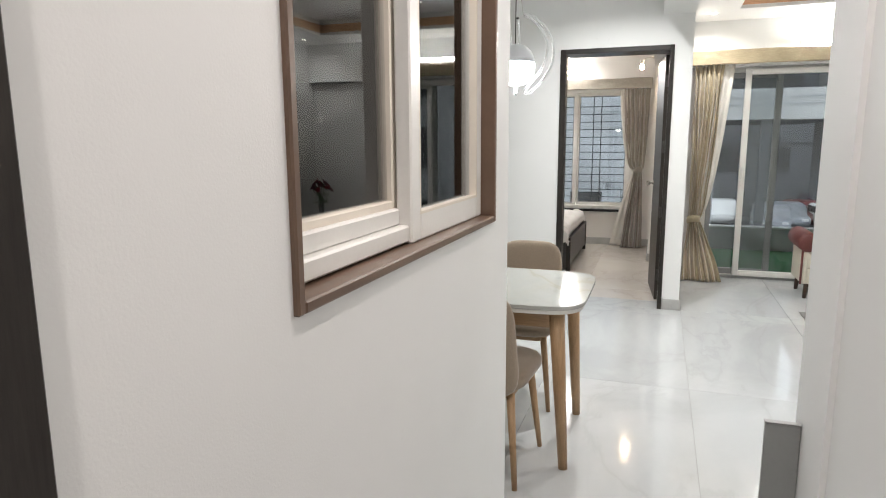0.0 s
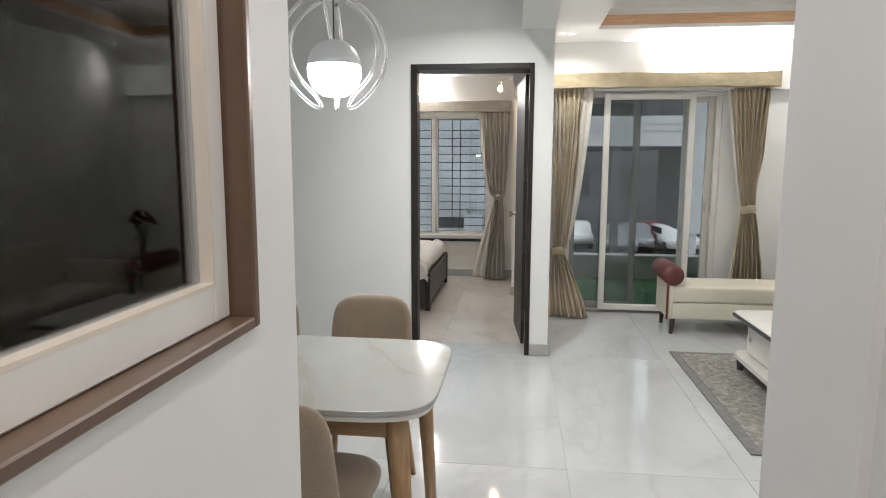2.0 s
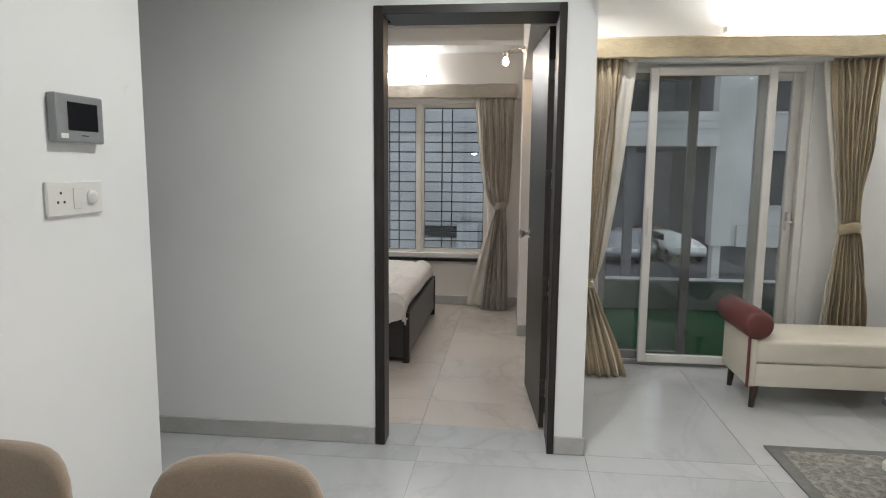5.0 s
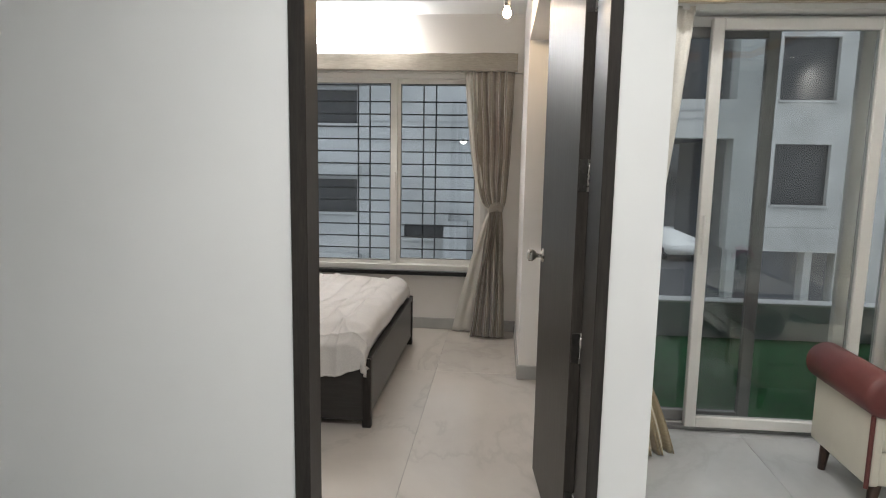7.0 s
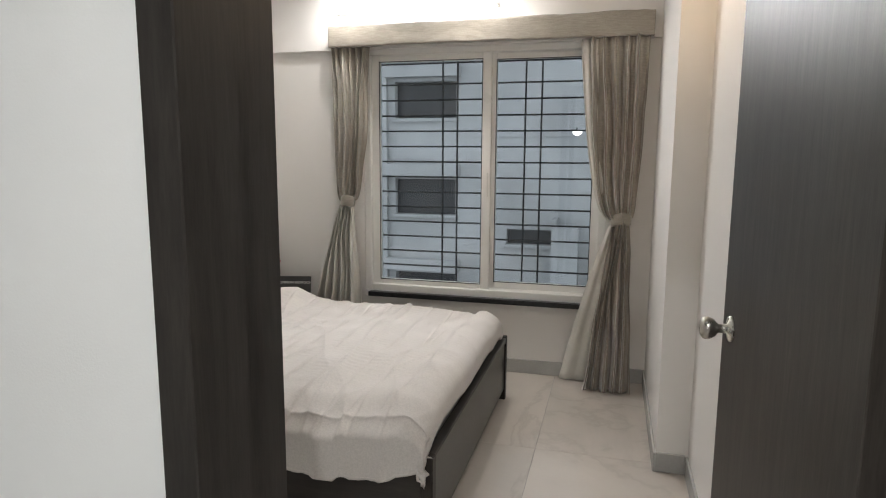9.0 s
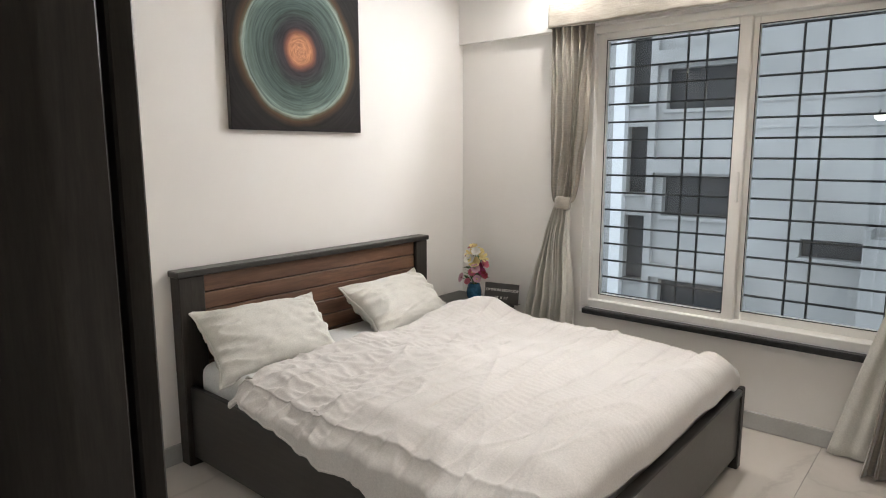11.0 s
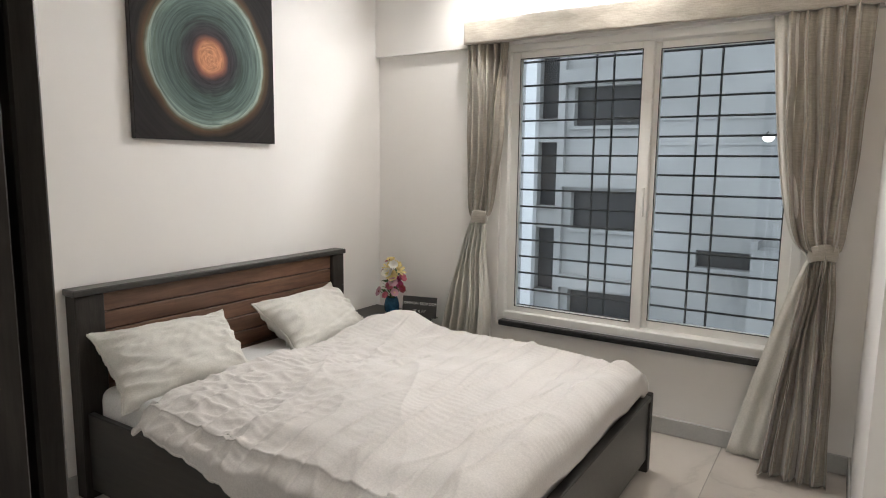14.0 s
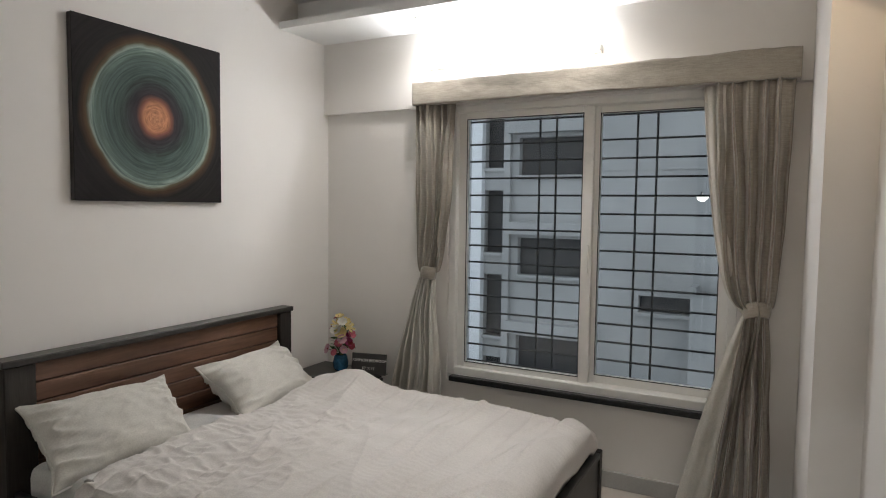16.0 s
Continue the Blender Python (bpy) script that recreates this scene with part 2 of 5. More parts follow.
NAVY = plain("navy sign board", (0.018, 0.024, 0.10), 0.35, var=0.1, scale=15, bstr=0.05)
GOLD = plain("gold lettering", (0.62, 0.52, 0.28), 0.4, 0.3, var=0.1, scale=40, bstr=0.03)
CERAMIC = plain("white ceramic", (0.78, 0.77, 0.74), 0.14, var=0.03, bstr=0.02)
BLUEGLAZE = plain("blue glazed ceramic", (0.03, 0.13, 0.24), 0.15, var=0.4, scale=30, bstr=0.05)
LEAF = plain("leaf green", (0.045, 0.11, 0.025), 0.5, var=0.35, scale=30, bstr=0.1)
LEAF_BRIGHT = plain("fern green", (0.11, 0.24, 0.04), 0.5, var=0.3, scale=30, bstr=0.1)
STEM = plain("stem green", (0.05, 0.09, 0.03), 0.6)
PURPLE = plain("purple petal", (0.27, 0.08, 0.31), 0.6, var=0.6, scale=45, bstr=0.1)
LILAC = plain("lilac petal", (0.42, 0.20, 0.47), 0.6, var=0.5, scale=45, bstr=0.1)
MAGENTA = plain("magenta petal", (0.36, 0.03, 0.13), 0.55, var=0.35, scale=40, bstr=0.1)
CRIMSON = plain("crimson petal", (0.26, 0.015, 0.028), 0.55, var=0.3, scale=40, bstr=0.1)
PALEPINK = plain("pale pink petal", (0.62, 0.36, 0.43), 0.6, var=0.2, scale=40, bstr=0.1)
PINK = plain("pink petal", (0.58, 0.14, 0.20), 0.55, var=0.3, scale=40, bstr=0.1)
YELLOW = plain("cream yellow petal", (0.72, 0.58, 0.26), 0.6, var=0.2, scale=40, bstr=0.1)
WINE = plain("dark wine petal", (0.11, 0.015, 0.03), 0.55, var=0.3, scale=40, bstr=0.1)
GRASS = plain("artificial turf", (0.035, 0.17, 0.055), 0.95, var=0.3, scale=12, grain=260, bstr=0.8)
CONCRETE = plain("grey render", (0.37, 0.37, 0.365), 0.85, var=0.18, scale=1.2, grain=60, bstr=0.2)
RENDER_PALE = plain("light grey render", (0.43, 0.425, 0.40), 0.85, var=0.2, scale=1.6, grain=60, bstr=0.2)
CONCRETE_LIGHT = plain("pale render", (0.56, 0.57, 0.58), 0.85, var=0.12, scale=1.2, grain=60, bstr=0.2)
RENDER_WHITE = plain("white render", (0.72, 0.73, 0.74), 0.85, var=0.08, scale=1.2, grain=60, bstr=0.2)
# shade under and behind the blocks opposite is put into this dark tone
RENDER_SHADED = plain("mottled render darkened for shade", (0.10, 0.103, 0.107), 0.85, var=0.35, scale=0.6, grain=30, bstr=0.2)
DARKVOID = plain("dark window glass", (0.014, 0.015, 0.017), 0.55, var=0.1, scale=2, bstr=0.0)
ASPHALT = plain("asphalt", (0.05, 0.05, 0.052), 0.9, var=0.2, scale=2, grain=80, bstr=0.3)
TUBE_L = glow("living tube light", (1.0, 0.975, 0.94), TUBE_LIVING)
TUBE_B = glow("bedroom tube light", (0.97, 0.98, 1.0), TUBE_BED)
GLOBE = glow("lit globe", (0.88, 0.955, 1.0), PENDANT)
LED = glow("downlight lens", (1.0, 0.95, 0.88), 14)
BULBLIT = glow("warm lit bulb", (1.0, 0.74, 0.48), BULB)
OUTLAMP = glow("outdoor lamp lens", (1.0, 0.97, 0.92), 3)
LABEL = plain("yellow warning label", (0.62, 0.50, 0.12), 0.4, var=0.05, bstr=0.02)
BOARDGREY = plain("grey enamelled sheet steel", (0.27, 0.275, 0.27), 0.4, 0.1, var=0.05, scale=8, bstr=0.03)
# ---- mesh tools ----
def mesh_of(bm, name, material, smooth=False):
    bmesh.ops.recalc_face_normals(bm, faces=bm.faces)
    me = bpy.data.meshes.new(name)
    bm.to_mesh(me)
    bm.free()
    mats = material if isinstance(material, (list, tuple)) else [material]
    for k in mats:
        me.materials.append(k)
    if smooth:
        me.shade_smooth()
    return me


def part(name, bm, material, parent=None, label="", smooth=False):
    ob = new(name, mesh_of(bm, name, material, smooth))
    if parent is not None:
        ob.parent = parent
    if label:
        ob["label"] = label
    return ob


def thing(name, label, category, at=(0, 0, 0), rz=0, group="", kind=""):
    """An empty at the base of a thing; its parts are built in its own metres."""
    ob = new(name)
    ob.empty_display_size = 0.1
    ob.matrix_world = pose(*at, 0, 0, rz)
    return tagged(ob, label, category, group, kind)


def solid(name, bm, material, label, category, group="", kind="", smooth=False):
    return tagged(part(name, bm, material, None, "", smooth), label, category, group, kind)


def box(x0, x1, y0, y1, z0, z1, bevel=0.0, seg=2, bm=None):
    own = bm is None
    t = bmesh.new()
    bmesh.ops.create_cube(t, size=1)
    bmesh.ops.transform(t, matrix=Matrix.Translation(((x0 + x1) / 2, (y0 + y1) / 2, (z0 + z1) / 2)) @ Matrix.Diagonal((abs(x1 - x0), abs(y1 - y0), abs(z1 - z0), 1)), verts=t.verts)
    if bevel:
        bmesh.ops.bevel(t, geom=t.edges, offset=bevel, segments=seg, profile=0.5, affect="EDGES")
    if own:
        return t
    return join(bm, t)


def join(bm, other):
    me = bpy.data.meshes.new("tmp")
    other.to_mesh(me)
    other.free()
    bm.from_mesh(me)
    bpy.data.meshes.remove(me)
    return bm


def moved(bm, m):
    bmesh.ops.transform(bm, matrix=m, verts=bm.verts)
    return bm


def lathe(profile, seg=32, at=(0, 0, 0), cap=True):
    """A turned shape from (radius, height) pairs."""
    bm = bmesh.new()
    rings = [[bm.verts.new((r * math.cos(a) + at[0], r * math.sin(a) + at[1], h + at[2])) for a in (2 * math.pi * k / seg for k in range(seg))] for r, h in profile]
    for p, q in zip(rings, rings[1:]):
        for k in range(seg):
            bm.faces.new((p[k], p[(k + 1) % seg], q[(k + 1) % seg], q[k]))
    if cap:
        bm.faces.new(rings[0])
        bm.faces.new(rings[-1])
    return bm


def tube(points, r, seg=10, r1=None, closed=False, bm=None):
    """A round bar that follows points, tapering from r to r1."""
    own = bm is None
    if own:
        bm = bmesh.new()
    pts = [Vector(p) for p in points]
    r1 = r if r1 is None else r1
    rings, up = [], None
    for i, p in enumerate(pts):
        a = pts[i - 1] if (i or closed) else p
        c = pts[(i + 1) % len(pts)] if (i < len(pts) - 1 or closed) else p
        d = (c - a).normalized()
        if up is None:
            up = Vector((0, 0, 1)) if abs(d.z) < 0.9 else Vector((1, 0, 0))
        s = d.cross(up).normalized()
        up = s.cross(d).normalized()
        k = r + (r1 - r) * i / max(1, len(pts) - 1)
        rings.append([bm.verts.new(p + (s * math.cos(t) + up * math.sin(t)) * k) for t in (2 * math.pi * j / seg for j in range(seg))])
    pairs = list(zip(rings, rings[1:])) + ([(rings[-1], rings[0])] if closed else [])
    for p, q in pairs:
        for j in range(seg):
            bm.faces.new((p[j], p[(j + 1) % seg], q[(j + 1) % seg], q[j]))
    if not closed:
        bm.faces.new(rings[0])
        bm.faces.new(rings[-1])
    return bm


def prism(outline, z0, z1, bevel=0.0, seg=3):
    """An upright block from a plan outline, with rounded upper and lower rims."""
    bm = bmesh.new()
    f = bm.faces.new([bm.verts.new((x, y, z0)) for x, y in outline])
    ext = bmesh.ops.extrude_face_region(bm, geom=[f])
    bmesh.ops.translate(bm, vec=(0, 0, z1 - z0), verts=[v for v in ext["geom"] if isinstance(v, bmesh.types.BMVert)])
    if bevel:
        rim = [e for e in bm.edges if abs(e.verts[0].co.z - e.verts[1].co.z) < 1e-6]
        bmesh.ops.bevel(bm, geom=rim, offset=bevel, segments=seg, profile=0.5, affect="EDGES")
    return bm


def rounded(x0, x1, y0, y1, r, n=6):
    out = []
    for cx, cy, a0 in ((x1 - r, y1 - r, 0), (x0 + r, y1 - r, 90), (x0 + r, y0 + r, 180), (x1 - r, y0 + r, 270)):
        for k in range(n + 1):
            a = radians(a0 + 90 * k / n)
            out.append((cx + r * math.cos(a), cy + r * math.sin(a)))
    return out


def smoothstep(a):
    a = max(0.0, min(1.0, a))
    return a * a * (3 - 2 * a)


def grid(nu, nv, f):
    """A sheet of quads through the function f(u, v)."""
    bm = bmesh.new()
    vs = [[bm.verts.new(f(i / nu, j / nv)) for i in range(nu + 1)] for j in range(nv + 1)]
    for j in range(nv):
        for i in range(nu):
            bm.faces.new((vs[j][i], vs[j][i + 1], vs[j + 1][i + 1], vs[j + 1][i]))
    return bm


def sheet(name, bm, material, parent, thick, label=""):
    ob = part(name, bm, material, parent, label, True)
    k = ob.modifiers.new("thickness", "SOLIDIFY")
    k.thickness = thick
    return ob


# ---- the large structure ----
def wall(name, boxes, material, label):
    bm = bmesh.new()
    for b in boxes:
        box(*b, bm=bm)
    return solid(name, bm, material, label, "wall", kind="structure")


TOP = 2.66
wall("wall_kitchen", [(-0.36, -0.235, 1.762, 2.13, 0, TOP), (-0.36, -0.235, 3.18, 3.364, 0, TOP), (-0.36, -0.235, 2.13, 3.18, 0, 1.17), (-0.36, -0.235, 2.13, 3.18, 2.12, TOP)], WALL, "off-white painted wall with a kitchen window in it")
wall("wall_entry_left", [(-0.36, -0.235, 0.4, 0.85, 0, TOP), (-0.36, -0.235, 0.85, 1.762, 2.12, TOP)], WALL, "off-white painted wall over a dark entrance door")
wall("wall_entry_back", [(-0.36, 0.77, 0.28, 0.4, 0, TOP)], WALL, "off-white painted end wall of the entrance")
wall("wall_right", [(0.622, 0.77, 0.4, 3.05, 0, TOP), (0.608, 0.77, 3.05, 3.35, 0, TOP)], WALL, "off-white painted wall with a shallow pilaster")
wall("wall_dining_back", [(-1.36, -0.36, 3.25, 3.364, 0, TOP)], WALL, "off-white painted wall behind the dining table")
wall("wall_intercom", [(-1.36, -1.235, 3.364, 6.0, 0, TOP)], WALL, "off-white painted wall with a door phone and switches")
wall("wall_passage", [(-2.7, -1.36, 5.88, 6.0, 0, TOP), (-2.82, -2.7, 5.88, 7.03, 0, TOP)], WALL, "off-white painted walls of a side passage")
wall("wall_door", [(-2.7, -0.650, 6.885, 7.15, 0, TOP), (-0.650, -0.613, 6.885, 7.03, 0, TOP), (0.271, 0.41, 6.885, 7.15, 0, TOP), (-0.613, 0.271, 6.885, 7.03, 2.13, TOP), (-0.650, 0.271, 7.03, 7.15, 2.13, TOP)], WALL, "off-white painted wall with the bedroom doorway in it")
wall("wall_partition", [(0.25, 0.41, 7.15, 9.068, 0, TOP), (0.116, 0.41, 9.068, 10.34, 0, TOP), (0.116, 0.25, 7.15, 9.068, 2.09, TOP)], WALL_BED, "cream painted wall with a shallow recess under a lintel")
wall("wall_living_front", [(0.41, 0.62, 8.42, 8.57, 0, TOP), (2.02, 3.35, 8.42, 8.57, 0, TOP), (0.62, 2.02, 8.42, 8.57, 2.09, TOP)], WALL, "off-white painted wall around a sliding balcony door")
wall("wall_living_right", [(3.2, 3.35, 3.35, 8.42, 0, TOP)], WALL, "off-white painted side wall of the living room")
wall("wall_living_back", [(0.77, 3.35, 3.2, 3.35, 0, TOP)], WALL, "off-white painted back wall of the living room")
wall("wall_bed_left", [(-2.72, -2.58, 7.03, 10.34, 0, TOP)], WALL_BED, "cream painted wall behind the bed")
wall("wall_window", [(-2.58, -1.70, 10.19, 10.34, 0, TOP), (-0.15, 0.116, 10.19, 10.34, 0, TOP), (-1.70, -0.15, 10.19, 10.34, 0, 0.446), (-1.70, -0.15, 10.19, 10.34, 2.05, TOP)], WALL_BED, "cream painted wall around the bedroom window")
wall("beam_window", [(-2.58, 0.116, 10.15, 10.19, 2.04, 2.475)], WALL_BED, "cream painted beam over the bedroom window")
wall("beam_living", [(0.41, 3.2, 8.31, 8.42, 2.09, 2.52)], WALL, "white painted beam over the balcony door")
wall("beam_dining", [(0.18, 0.41, 3.364, 6.885, 2.36, TOP)], WALL, "white painted beam between dining and living area")
wall("wall_kitchen_far", [(-2.3, -2.2, 0.4, 3.25, 0, TOP), (-2.2, -0.36, 0.28, 0.4, 0, TOP), (-2.2, -1.36, 3.25, 3.364, 0, TOP)], WALL, "dim painted walls of the kitchen")


def ceiling(name, boxes, label):
    bm = bmesh.new()
    for b in boxes:
        box(*b, bm=bm)
    return solid(name, bm, CEIL, label, "ceiling", kind="structure")


ceiling("ceiling", [(-2.82, 0.41, 0.28, 7.15, TOP, TOP + 0.1), (0.41, 3.35, 0.28, 8.57, TOP + 0.02, TOP + 0.12)], "flat white painted ceiling")
ceiling("ceiling_tray", [(0.41, 0.80, 3.35, 8.31, 2.52, TOP + 0.02), (2.70, 3.2, 3.35, 8.31, 2.52, TOP + 0.02), (0.80, 2.70, 7.75, 8.31, 2.52, TOP + 0.02), (0.80, 2.70, 3.35, 4.1, 2.52, TOP + 0.02)], "white dropped ceiling border round a tray")
ceiling("ceiling_bedroom", [(-2.72, 0.41, 7.15, 10.34, TOP, TOP + 0.1), (-2.58, 0.116, 9.90, 10.15, 2.515, TOP), (-2.58, 0.116, 9.74, 10.15, 2.475, 2.515), (-2.58, 0.116, 7.15, 7.5, 2.475, TOP)], "white ceiling with a dropped border over the window")
for y0, y1 in ((7.742, 7.75), (4.1, 4.108)):
    solid("cove_trim", box(0.80, 2.70, y0, y1, 2.55, 2.63), WARMSTRIP, "orange wood strip inside the ceiling tray", "trim", kind="structure")
for x0, x1 in ((0.80, 0.808), (2.692, 2.70)):
    solid("cove_trim", box(x0, x1, 4.11, 7.74, 2.55, 2.63), WARMSTRIP, "orange wood strip inside the ceiling tray", "trim", kind="structure")

floor = solid("floor", box(-2.82, 3.35, 0.28, 8.57, -0.12, -0.004), GROUT, "polished pale grey marble tile floor", "floor", kind="structure")
floor_bed = solid("floor_bedroom", box(-2.72, 0.25, 7.152, 10.34, -0.115, -0.004), GROUT, "polished beige tile floor of the bedroom", "floor", kind="structure")


def skirting(runs):
    for x0, x1, y0, y1 in runs:
        solid("baseboard", box(x0, x1, y0, y1, 0.001, 0.09, 0.003, 1), SKIRT, "grey tile skirting along the wall", "baseboard", kind="structure")


S = 0.012
skirting([(-2.7, -0.615, 6.885 - S, 6.885), (0.275, 0.41 + S, 6.885 - S, 6.885), (0.41, 0.41 + S, 6.885, 8.42 - S), (0.41 + S, 0.60, 8.42 - S, 8.42), (2.04, 3.2, 8.42 - S, 8.42),
          (3.2 - S, 3.2, 3.35, 8.42 - S), (-1.235, -1.235 + S, 3.364, 6.0), (-1.235 + S, -0.235, 3.364, 3.364 + S), (-0.235, -0.235 + S, 1.762, 3.364 + S), (0.622 - S, 0.622, 0.4, 3.05 - S), (0.608 - S, 0.608, 3.05 - S, 3.35),
          (-2.58, -2.58 + S, 7.15, 10.19 - S), (-2.58 + S, 0.116 - S, 10.19 - S, 10.19), (0.116 - S, 0.116, 9.068 - S, 10.19), (0.116, 0.25 - S, 9.068 - S, 9.068), (0.25 - S, 0.25, 7.16, 9.068 - S), (-2.58 + S, -0.692, 7.15, 7.15 + S)])

# ---- bedroom door ----
door = thing("door_1", "open dark ebony laminate bedroom door in its frame", "door", kind="structure")
jb = box(-0.613, -0.566, 6.873, 6.99, 0, 2.13, 0.002, 1)
box(-0.613, -0.590, 6.99, 7.03, 0, 2.13, bm=jb)
box(-0.650, -0.632, 7.03, 7.184, 0, 2.13, 0.002, 1, bm=jb)
box(-0.690, -0.672, 7.151, 7.2, 0, 2.13, bm=jb)
box(-0.690, -0.651, 7.2, 7.228, 0, 2.13, 0.003, 1, bm=jb)
part("jamb", jb, EBONY, door)
jb = box(0.240, 0.273, 6.873, 7.118, 0, 2.13, 0.002, 1)
box(0.2485, 0.282, 7.118, 7.24, 0, 2.13, 0.001, 1, bm=jb)
part("jamb", jb, EBONY, door)
hd = box(-0.566, 0.240, 6.873, 7.118, 2.09, 2.13, 0.002, 1)
box(-0.632, 0.259, 7.118, 7.165, 2.104, 2.13, 0.002, 1, bm=hd)
part("head", hd, EBONY_X, door)
leaf = part("leaf", box(-0.692, 0, 0.0, 0.036, 0.008, 2.095, 0.002, 1), LEAFWOOD, door, "dark brown laminate leaf")
leaf.matrix_world = pose(0.212, 7.172, 0, 0, 0, -84.9)
for z in (0.23, 0.78, 1.338, 1.88):
    hb = box(0.0, 0.0025, 0.003, 0.034, z - 0.05, z + 0.05, 0.0008, 1)
    for dz in (-0.035, -0.012, 0.012, 0.035):
        tube([(0.0024, 0.014 + 0.2 * abs(dz), z + dz), (0.0042, 0.014 + 0.2 * abs(dz), z + dz)], 0.0035, 8, bm=hb)
    part("hinge", hb, DULLSTEEL, leaf, "dull steel hinge plate")
    part("knuckle", tube([(0.005, 0.033, z - 0.05), (0.005, 0.033, z + 0.05)], 0.005, 10), STEEL, leaf, "steel hinge knuckle", True)
for s in (1, -1):
    kb = lathe([(0.029, 0), (0.029, 0.004), (0.011, 0.009), (0.010, 0.028), (0.020, 0.036), (0.026, 0.048), (0.025, 0.060), (0.016, 0.066), (0.004, 0.067)], 28)
    moved(kb, Matrix.Translation((-0.625, 0.036 if s > 0 else 0.0, 0.99)) @ pose(0, 0, 0, -90 * s))
    part("knob", kb, STEEL, leaf, "round brushed steel knob", True)
part("latch", box(-0.6935, -0.6915, 0.006, 0.030, 0.93, 1.05), STEEL, leaf, "steel latch plate")

# entrance door beside the start of the walk
entry = thing("door_2", "dark ebony laminate entrance door, closed", "door", kind="structure")
part("jamb", box(-0.37, -0.205, 1.70, 1.756, 0, 2.12, 0.003, 1), EBONY, entry)
part("jamb", box(-0.37, -0.205, 0.858, 0.92, 0, 2.12, 0.003, 1), EBONY, entry)
part("head", box(-0.37, -0.205, 0.92, 1.70, 2.06, 2.12, 0.003, 1), EBONY, entry)
part("leaf", box(-0.30, -0.262, 0.922, 1.698, 0.006, 2.058, 0.002, 1), EBONY, entry)


def ring(x0, x1, z0, z1, w, y0, y1, bevel=0.004, low=None):
    """Four mitre-free bars of a window frame, as one mesh, in the x-z plane."""
    low = w if low is None else low
    bm = box(x0, x0 + w, y0, y1, z0, z1, bevel, 1)
    box(x1 - w, x1, y0, y1, z0, z1, bevel, 1, bm=bm)
    box(x0 + w, x1 - w, y0, y1, z1 - w, z1, bevel, 1, bm=bm)
    box(x0 + w, x1 - w, y0, y1, z0, z0 + low, bevel, 1, bm=bm)
    return bm


def pane(parent, x0, x1, z0, z1, y, material=None):
    ob = part("pane", box(x0, x1, y - 0.0025, y + 0.0025, z0, z1), material or GLASS, parent)
    ob.visible_shadow = False
    return ob


# ---- bedroom window ----
win = thing("window_1", "white two-sash sliding window with black bars outside", "window", kind="structure")
part("window_frame", ring(-1.70, -0.15, 0.478, 2.05, 0.045, 10.20, 10.32), UPVC, win)
sash = part("sash", ring(-1.662, -0.868, 0.497, 2.025, 0.058, 10.235, 10.275), UPVC, win)
pane(sash, -1.604, -0.926, 0.555, 1.967, 10.255)
part("gasket", ring(-1.608, -0.922, 0.551, 1.971, 0.005, 10.2345, 10.2365, 0), GASKET, sash)
sash = part("sash", ring(-0.90, -0.188, 0.510, 2.025, 0.058, 10.279, 10.315), UPVC, win)
pane(sash, -0.842, -0.246, 0.568, 1.967, 10.297)
part("gasket", ring(-0.846, -0.242, 0.564, 1.971, 0.005, 10.2785, 10.2805, 0), GASKET, sash)
part("handle", box(-0.893, -0.880, 10.222, 10.236, 1.12, 1.27, 0.003, 1), UPVC, win)
solid("window_sill", box(-1.668, -0.232, 10.15, 10.20, 0.446, 0.478, 0.006, 2), GRANITE, "black granite sill under the bedroom window", "sill", kind="structure")
grille = thing("window_grille", "black iron security bars outside the window", "grille")
for z in [0.525 + 0.1012 * k for k in range(14)] + [1.975]:
    part("bar", tube([(-1.72, 10.40, z), (-0.12, 10.40, z)], 0.0062, 6), IRON, grille)
for x in (-1.70, -1.225, -1.126, -0.678, -0.575, -0.14):
    part("bar", tube([(x, 10.41, 0.50), (x, 10.41, 2.06)], 0.0065, 6), IRON, grille)
for x in (-1.71, -0.14):
    for zz in (0.55, 2.02):
        part("lug", box(x - 0.01, x + 0.01, 10.335, 10.405, zz - 0.01, zz + 0.01), IRON, grille)

# ---- sliding balcony door ----
sd = thing("door_3", "white framed sliding glass balcony door", "door", kind="structure")
part("frame", ring(0.62, 2.02, 0.0, 2.09, 0.05, 8.44, 8.55, 0.004, 0.025), UPVC, sd)
part("track", box(0.67, 1.97, 8.40, 8.55, 0.002, 0.022, 0.002, 1), GREYALU, sd, "dark aluminium floor track")
sash = part("sash", ring(0.955, 1.772, 0.028, 2.068, 0.055, 8.375, 8.42), UPVC, sd)
pane(sash, 1.010, 1.717, 0.083, 2.013, 8.397, GLASS_TINT)
part("handle", box(0.972, 0.986, 8.355, 8.376, 0.93, 1.13, 0.004, 1), UPVC, sash)
sash = part("sash", ring(0.66, 1.30, 0.028, 2.05, 0.06, 8.452, 8.49), GREYALU, sd, "grey sash behind")
pane(sash, 0.72, 1.24, 0.09, 1.99, 8.471, GLASS_TINT)
sash = part("sash", ring(1.70, 1.975, 0.028, 2.05, 0.06, 8.50, 8.54), UPVC, sd)
pane(sash, 1.76, 1.915, 0.088, 1.99, 8.52, GLASS_TINT)
part("handle", box(1.90, 1.96, 8.435, 8.45, 1.03, 1.045, 0.003, 1), UPVC, sd)
part("handle", box(1.925, 1.945, 8.45, 8.50, 0.98, 1.10, 0.003, 1), UPVC, sd)

# ---- kitchen window ----
kw = thing("window_2", "brown lined kitchen window with white sliding sashes", "window", kind="structure")


